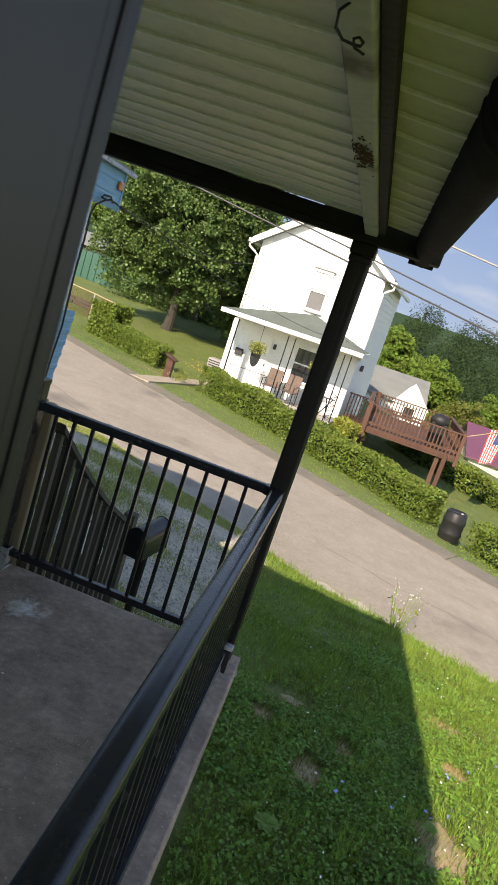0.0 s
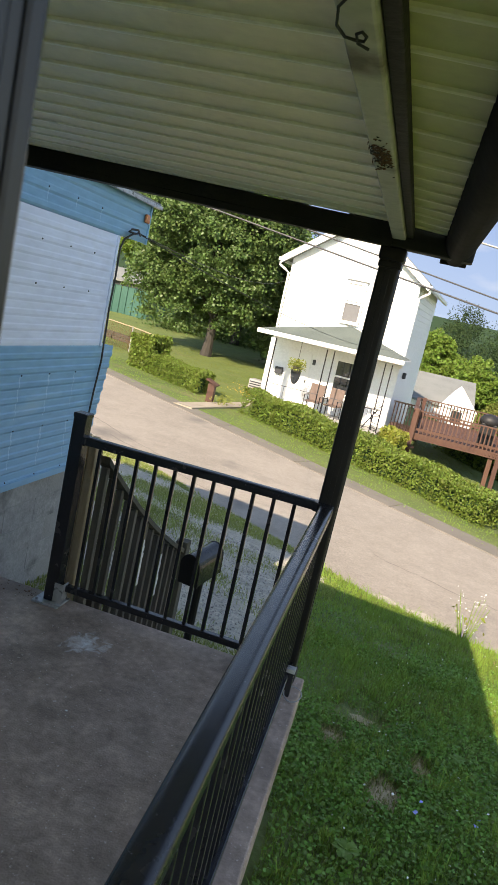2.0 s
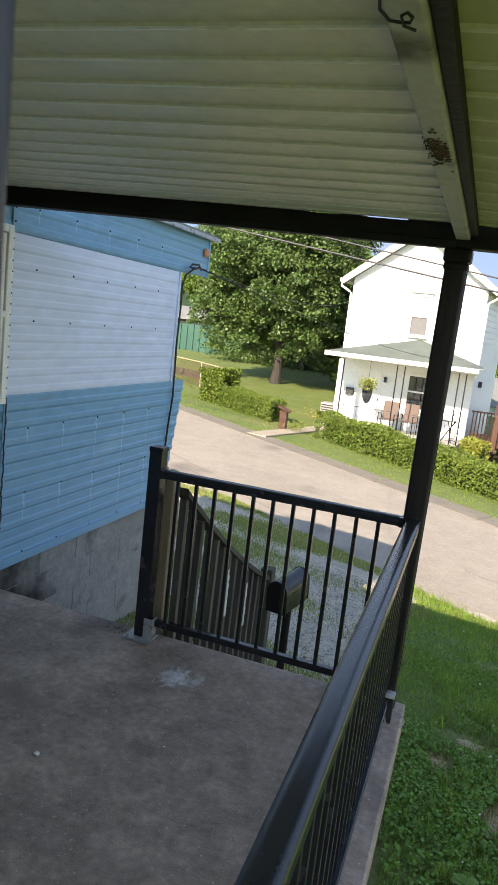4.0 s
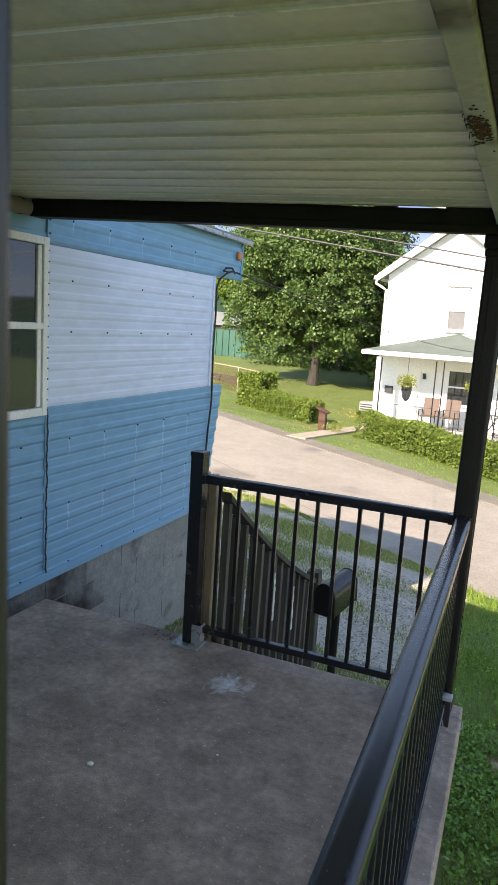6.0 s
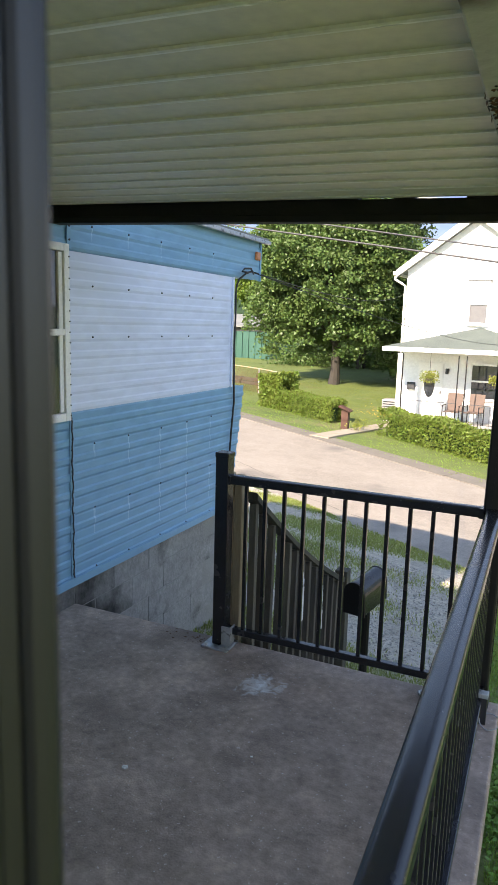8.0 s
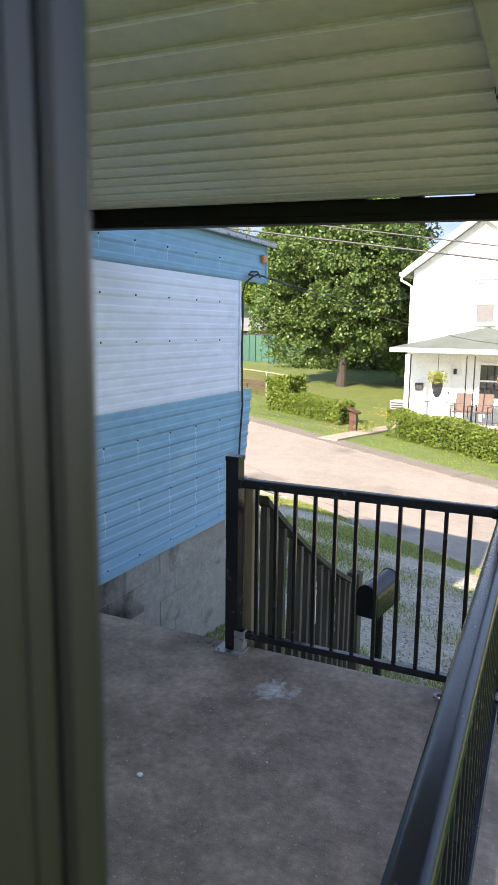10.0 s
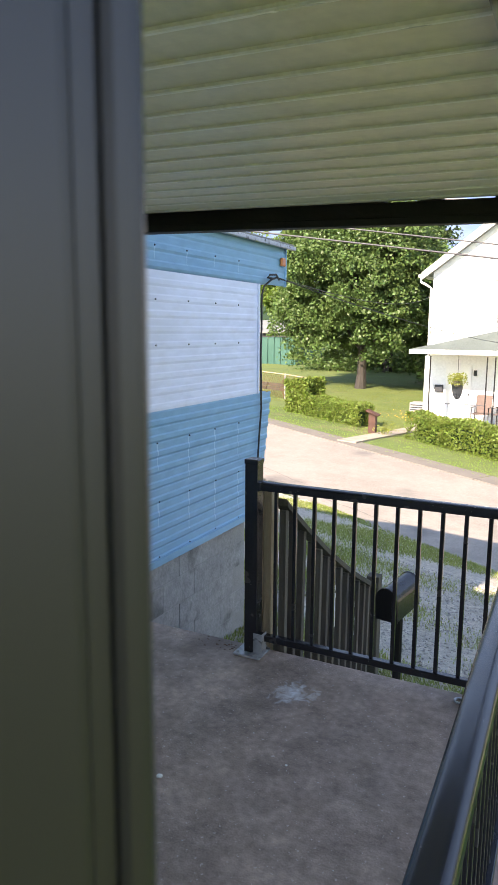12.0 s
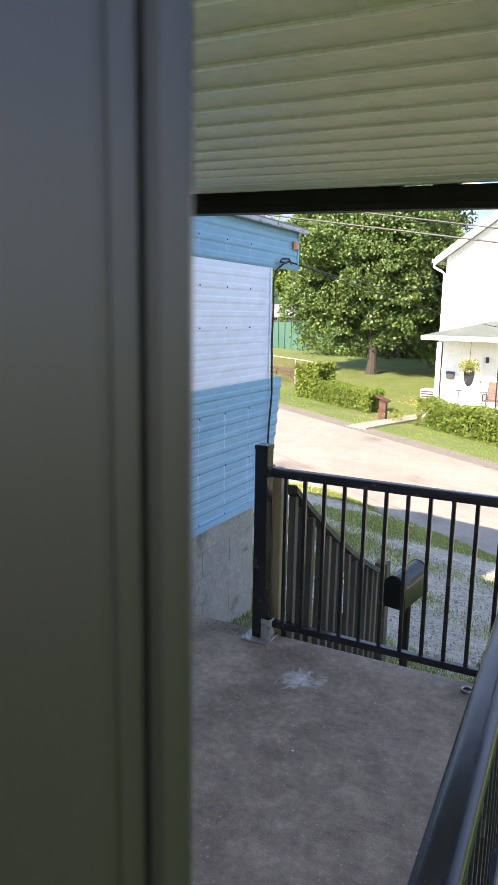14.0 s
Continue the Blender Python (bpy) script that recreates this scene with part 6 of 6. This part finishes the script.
def build_undergrowth():
    c = np.concatenate([np.array([x, 41 + 0.3 * math.sin(x), -0.35]) + rng.normal(size=(1500, 3)) * [1.0, 0.8, 0.5] for x in np.arange(-15.5, -5.0, 1.1)])
    tagged(part("undergrowth", leaf_mesh("undergrowth", c, 0.16, LEAF, rng), LEAF), "green shrubs along the back of the lawn", "shrubs", kind="stuff")
    pts = []
    for _ in range(420):
        x, y = rng.uniform(-60, 75), rng.uniform(95, 190)
        top = -4.6 + (y - 95) * 0.155 - 0.022 * x + 1.3 * math.sin(x * 0.09) + rng.uniform(-3.0, 2.6)
        r = rng.uniform(1.8, 4.2)
        d = rng.normal(size=(int(210 * r), 3))
        d /= np.linalg.norm(d, axis=1)[:, None]
        lobe = 1 + 0.22 * np.sin(4 * np.arctan2(d[:, 1], d[:, 0]) + 6 * d[:, 2] + x)
        d *= (rng.uniform(0.7, 1.05, len(d)) * lobe)[:, None]
        pts.append(np.array([x, y, top - r]) + d * r * [1, 1, rng.uniform(1.0, 1.6)])
    tagged(part("hillside_woods", leaf_mesh("hillside_woods", np.concatenate(pts), 0.36, LEAF_DARK, rng), LEAF_DARK), "dark wooded hillside in the distance", "woods", kind="stuff")
    bm = bmesh.new()
    g = [[bm.verts.new((x, y, -13.8 + max(0, (y - 90)) * 0.15 - 0.022 * x)) for x in range(-300, 301, 60)] for y in (80, 95, 140, 190, 260)]
    for a, b in zip(g, g[1:]):
        for k in range(len(a) - 1):
            bm.faces.new((a[k], a[k + 1], b[k + 1], b[k]))
    tagged(part("hill", bm, LEAF_DARK), "wooded hill slope", "hill", kind="structure")


build_undergrowth()


# ---- wires overhead ----
def wire(name, label, p, q, drop, r, material):
    tagged(part(name, tube(sag(p, q, drop), r, 5), material, smooth=True), label, "cable")


wire("power_line", "black overhead power line along the road", (-26.0, 14.0, 6.85), (18.0, 14.0, 0.05), 0.05, 0.015, CABLE_DARK)
wire("power_line", "grey overhead power line along the road", (-26.0, 14.0, 6.5), (18.0, 14.0, -0.1), 0.05, 0.018, CABLE_DARK)
wire("power_line", "pale overhead wire above the road", (-6.0, 14.0, 4.3), (14.0, 14.0, 2.1), 0.05, 0.018, CABLE_GREY)
wire("service_wire", "thin black service wire to the mobile home", (-2.62, 5.95, 2.0), (-1.0, 26.0, 1.3), 0.35, 0.0045, CABLE)
wire("service_wire", "thin dark service wire crossing to the white house", (-2.62, 6.0, 2.0), (-5.6, 26.0, 2.9), 0.3, 0.0045, CABLE)


# ---- gravel drive, grass and weeds ----
def gravel_z(x, y):
    return float(ground_z(x, y)) + 0.022


strip("gravel_drive", lambda x: 4.1 + 0.25 * math.sin(x * 2), lambda x: rough_edge(x) + 0.12, -7.5, -0.9, 60, gravel_z, GRAVEL, "grey gravel drive with grass growing through", "drive", rows=24)


def scatter(n, x0, x1, y0, y1, keep, rng):
    x, y = rng.uniform(x0, x1, n), rng.uniform(y0, y1, n)
    ok = keep(x, y)
    x, y = x[ok], y[ok]
    return np.stack([x, y, ground_z(x, y) - 0.004], 1)


def patchy(x, y, s=1.0):
    return np.sin(x * 2.3 * s + 1.2 * np.sin(y * 1.7 * s)) + np.sin(y * 2.9 * s + 1.1 * np.sin(x * 1.9 * s + 2))


BARE_SPOTS = [(0.03, 5.18, 0.21, 0.17), (0.23, 4.26, 0.10, 0.19), (1.02, 4.08, 0.17, 0.30), (1.30, 6.05, 0.15, 0.11), (-0.12, 4.75, 0.10, 0.13), (0.45, 4.75, 0.07, 0.16), (1.25, 5.15, 0.10, 0.14)]


def bare(x, y):
    b = np.zeros_like(x, bool)
    for cx, cy, rx, ry in BARE_SPOTS:
        b |= ((x - cx) / rx) ** 2 + ((y - cy) / ry) ** 2 < 1 + 0.35 * np.sin(9 * np.arctan2(y - cy, x - cx))
    return b


def near_lawn(x, y):
    e = np.where(x < 0, 9.95 - 0.53 * x, 9.95 - 0.27 * x)
    slab = (x < -0.281 - 0.0265 * (y - 2.5) + 0.01) & (y < 3.66)
    drive = (x < -0.75 + 0.12 * np.sin(y * 3)) & (y > 3.6)
    return (y < e - 0.1) & ~slab & ~drive


def build_grass():
    g = np.random.default_rng(2)

    def stuff(name, me, m, label, category):
        tagged(part(name, me, m), label, category, kind="stuff")

    stuff("grass", blade_mesh("grass", scatter(120000, -0.9, 3.6, 1.4, 7.0, lambda x, y: near_lawn(x, y) & (~bare(x, y) | (g.uniform(size=x.shape) < 0.22)), g), 0.066, 0.0045, BLADE, g), BLADE, "short green lawn grass in front of the porch", "grass")
    seeds = scatter(620, -0.2, 3.6, 2.4, 9.6, lambda x, y: near_lawn(x, y) & ~bare(x, y), g)
    tufts = np.repeat(seeds, 26, axis=0)
    tufts[:, :2] += g.normal(size=(len(tufts), 2)) * 0.028
    stuff("grass_tufts", blade_mesh("grass_tufts", tufts, 0.125, 0.0055, BLADE, g), BLADE, "coarse taller tufts of grass through the lawn", "grass")
    seeds = scatter(900, -0.2, 3.6, 3.4, 9.6, lambda x, y: near_lawn(x, y) & (patchy(x, y, 0.9) > 0.2), g)
    pale = np.repeat(seeds, 14, axis=0)
    pale[:, :2] += g.normal(size=(len(pale), 2)) * 0.035
    stuff("pale_grass", blade_mesh("pale_grass", pale, 0.09, 0.005, BLADE_FAR, g), BLADE_FAR, "pale yellow-green grass blades among the lawn", "grass")
    stuff("grass", blade_mesh("grass", scatter(90000, -1.2, 9.0, 6.5, 11.0, near_lawn, g), 0.06, 0.007, BLADE, g), BLADE, "lawn grass towards the road edge", "grass")
    cl = scatter(200000, -0.9, 3.4, 1.4, 8.0, lambda x, y: near_lawn(x, y) & ~bare(x, y) & (g.uniform(size=x.shape) < np.clip(1.1 - 0.21 * (y - 2) + 0.25 * patchy(x, y), 0.08, 1)), g)
    cl[:, 2] += g.uniform(0.02, 0.07, len(cl))
    stuff("clover", leaf_mesh("clover", cl, 0.024, CLOVER, g, flat=0.6), CLOVER, "dense low clover among the grass", "clover")
    dry = scatter(30000, -0.9, 3.6, 1.4, 9.0, lambda x, y: near_lawn(x, y) & (bare(x, y) | (patchy(x, y, 0.8) > 1.05)), g)
    worn = [scatter(5200, cx - 1.7 * rx, cx + 1.7 * rx, cy - 1.7 * ry, cy + 1.7 * ry, near_lawn, g) for cx, cy, rx, ry in BARE_SPOTS]
    dry = np.concatenate([dry] + [w[g.uniform(size=len(w)) < np.exp(-(((w[:, 0] - c[0]) / c[2]) ** 2 + ((w[:, 1] - c[1]) / c[3]) ** 2))] for w, c in zip(worn, BARE_SPOTS)])
    stuff("dry_grass", blade_mesh("dry_grass", dry, 0.035, 0.004, BLADE_DRY, g), BLADE_DRY, "straw-coloured dry grass in worn patches", "grass")
    tall = scatter(5200, -0.9, 7.0, 8.2, 11.0, lambda x, y: near_lawn(x, y) & (y > np.where(x < 0, 9.95 - 0.53 * x, 9.95 - 0.27 * x) - 0.55), g)
    stuff("edge_weeds", blade_mesh("edge_weeds", tall, 0.16, 0.008, BLADE, g), BLADE, "taller weeds along the road edge", "weeds")
    gr = scatter(190000, -5.5, -0.5, 4.0, 12.4, lambda x, y: (y < np.where(x < 0, 9.95 - 0.53 * x, 9.95) + 0.1) & (patchy(x * 0.5, y, 1.3) + 0.45 * g.normal(size=x.shape) + np.where(y < 6.2, 1.2, 0) + 0.8 * np.exp(-((y + 0.53 * x - 8.6) / 0.5) ** 2) > 0.45), g)
    gr[:, 2] += 0.02
    stuff("drive_grass", blade_mesh("drive_grass", gr, 0.05, 0.008, BLADE_DRIVE, g), BLADE_DRIVE, "grass growing in strips through the gravel", "grass")
    pb = scatter(16000, -3.5, -0.7, 4.2, 9.5, lambda x, y: y < 9.95 - 0.53 * x, g)
    pb[:, 2] += 0.024
    stuff("gravel_stones", leaf_mesh("gravel_stones", pb, 0.035, PEBBLE, g, flat=0.4), PEBBLE, "loose grey stones on the gravel drive", "stones")
    vg = scatter(60000, -14, 7.0, 11.5, 28, lambda x, y: (y > 15.6 - 0.533 * x) & (y < 18.6 - 0.56 * x), g)
    stuff("verge_grass", blade_mesh("verge_grass", vg, 0.045, 0.012, BLADE, g), BLADE, "mown grass verge along the far kerb", "grass")
    lw = scatter(40000, -14, 6.0, 17, 34, lambda x, y: (y > 19.2 - 0.56 * x), g)
    stuff("far_lawn_grass", blade_mesh("far_lawn_grass", lw, 0.045, 0.02, BLADE_FAR, g), BLADE_FAR, "lawn around the white house and maple", "grass")


build_grass()


def build_weeds():
    g = np.random.default_rng(9)
    x, y = 1.15, 9.35
    z = float(ground_z(x, y))
    root = thing("flowering_weed", "tall wispy weed with small white flowers at the road edge", "weed", (x, y, z))
    tops = []
    bm = bmesh.new()
    for k in range(18):
        a, l = g.uniform(0, math.tau), g.uniform(0.2, 0.6)
        p = Vector((x + 0.06 * math.cos(a), y + 0.06 * math.sin(a), z))
        q = p + Vector((0.3 * l * math.cos(a), 0.3 * l * math.sin(a), l))
        rod(p, q, 0.006, 0.003, 4, bm)
        tops += [np.array(q) + g.normal(size=3) * 0.05 for _ in range(4)]
    part("stems", bm, BLADE, root)
    tops = np.array(tops)
    part("blossoms", leaf_mesh("blossoms", tops, 0.022, FLOWER_W, g), FLOWER_W, root)
    part("leaves", leaf_mesh("leaves", tops[::2] - [0, 0, 0.25] + g.normal(size=(len(tops[::2]), 3)) * 0.08, 0.06, LEAF_YELLOW, g), LEAF_YELLOW, root)
    spots = [(1.15, 4.9), (1.3, 5.9), (0.75, 4.2), (1.62, 5.5), (0.95, 4.25), (0.42, 4.08), (1.05, 4.35), (1.25, 5.0), (2.2, 5.4), (2.4, 4.6)]
    pts = np.array([[a, b, float(ground_z(a, b)) + 0.09] for a, b in spots])
    pts = np.concatenate([pts + g.normal(size=pts.shape) * [0.03, 0.03, 0.012] for _ in range(2)])
    tagged(part("chicory_flowers", leaf_mesh("chicory_flowers", pts, 0.03, FLOWER_B, g, flat=0.6), FLOWER_B), "small blue chicory flowers in the lawn", "flowers", kind="stuff")
    wf = scatter(260, -0.2, 3.0, 2.6, 8.5, near_lawn, g)
    wf[:, 2] += 0.075
    tagged(part("clover_flowers", leaf_mesh("clover_flowers", wf, 0.016, FLOWER_W, g, flat=0.5), FLOWER_W), "tiny white clover heads in the grass", "flowers", kind="stuff")
    # broad-leaved weeds
    for x, y, s in ((0.07, 3.52, 0.07), (0.95, 4.15, 0.05), (0.15, 2.95, 0.075), (0.7, 5.0, 0.05), (1.2, 4.2, 0.05)):
        z = float(ground_z(x, y)) + 0.06
        w = thing("broadleaf_weed", "broad round-leaved green weed in the lawn", "weed", (x, y, z - 0.06), group="broadleaf weeds")
        for k in range(6):
            a = k * math.tau / 6 + g.uniform(-0.3, 0.3)
            bm = bmesh.new()
            d, sd = Vector((math.cos(a), math.sin(a), 0)), Vector((-math.sin(a), math.cos(a), 0))
            o = Vector((x, y, z))
            L = [(0, 0, 0.0), (0.35, 0.32, 0.14), (0.75, 0.34, 0.12), (1.0, 0.0, 0.02), (0.75, -0.34, 0.12), (0.35, -0.32, 0.14)]
            vs = [bm.verts.new(o + (d * u + sd * v) * s + Vector((0, 0, h * s))) for u, v, h in L]
            c = bm.verts.new(o + d * s * 0.55 + Vector((0, 0, 0.06 * s)))
            for i in range(6):
                bm.faces.new((vs[i], vs[(i + 1) % 6], c))
            part("leaf", bm, CLOVER, w)
        part("stalk", rod((x, y, z - 0.07), (x, y, z + 0.005), 0.006, 0.004, 5), CLOVER, w)
    for cx, cy, rx, ry in BARE_SPOTS:
        bm = bmesh.new()
        n = 18
        vs = []
        for i in range(n):
            a = i * math.tau / n
            r = 1 + 0.2 * math.sin(5 * a + cx) + 0.12 * math.sin(9 * a)
            px, py = cx + rx * r * math.cos(a), cy + ry * r * math.sin(a)
            vs.append(bm.verts.new((px, py, float(ground_z(px, py)) + 0.002)))
        c = bm.verts.new((cx, cy, float(ground_z(cx, cy)) + 0.02))
        for i in range(n):
            bm.faces.new((vs[i], vs[(i + 1) % n], c))
        tagged(part("bare_patch", bm, BARE), "worn tan bare soil patch in the lawn", "soil", kind="structure")


build_weeds()
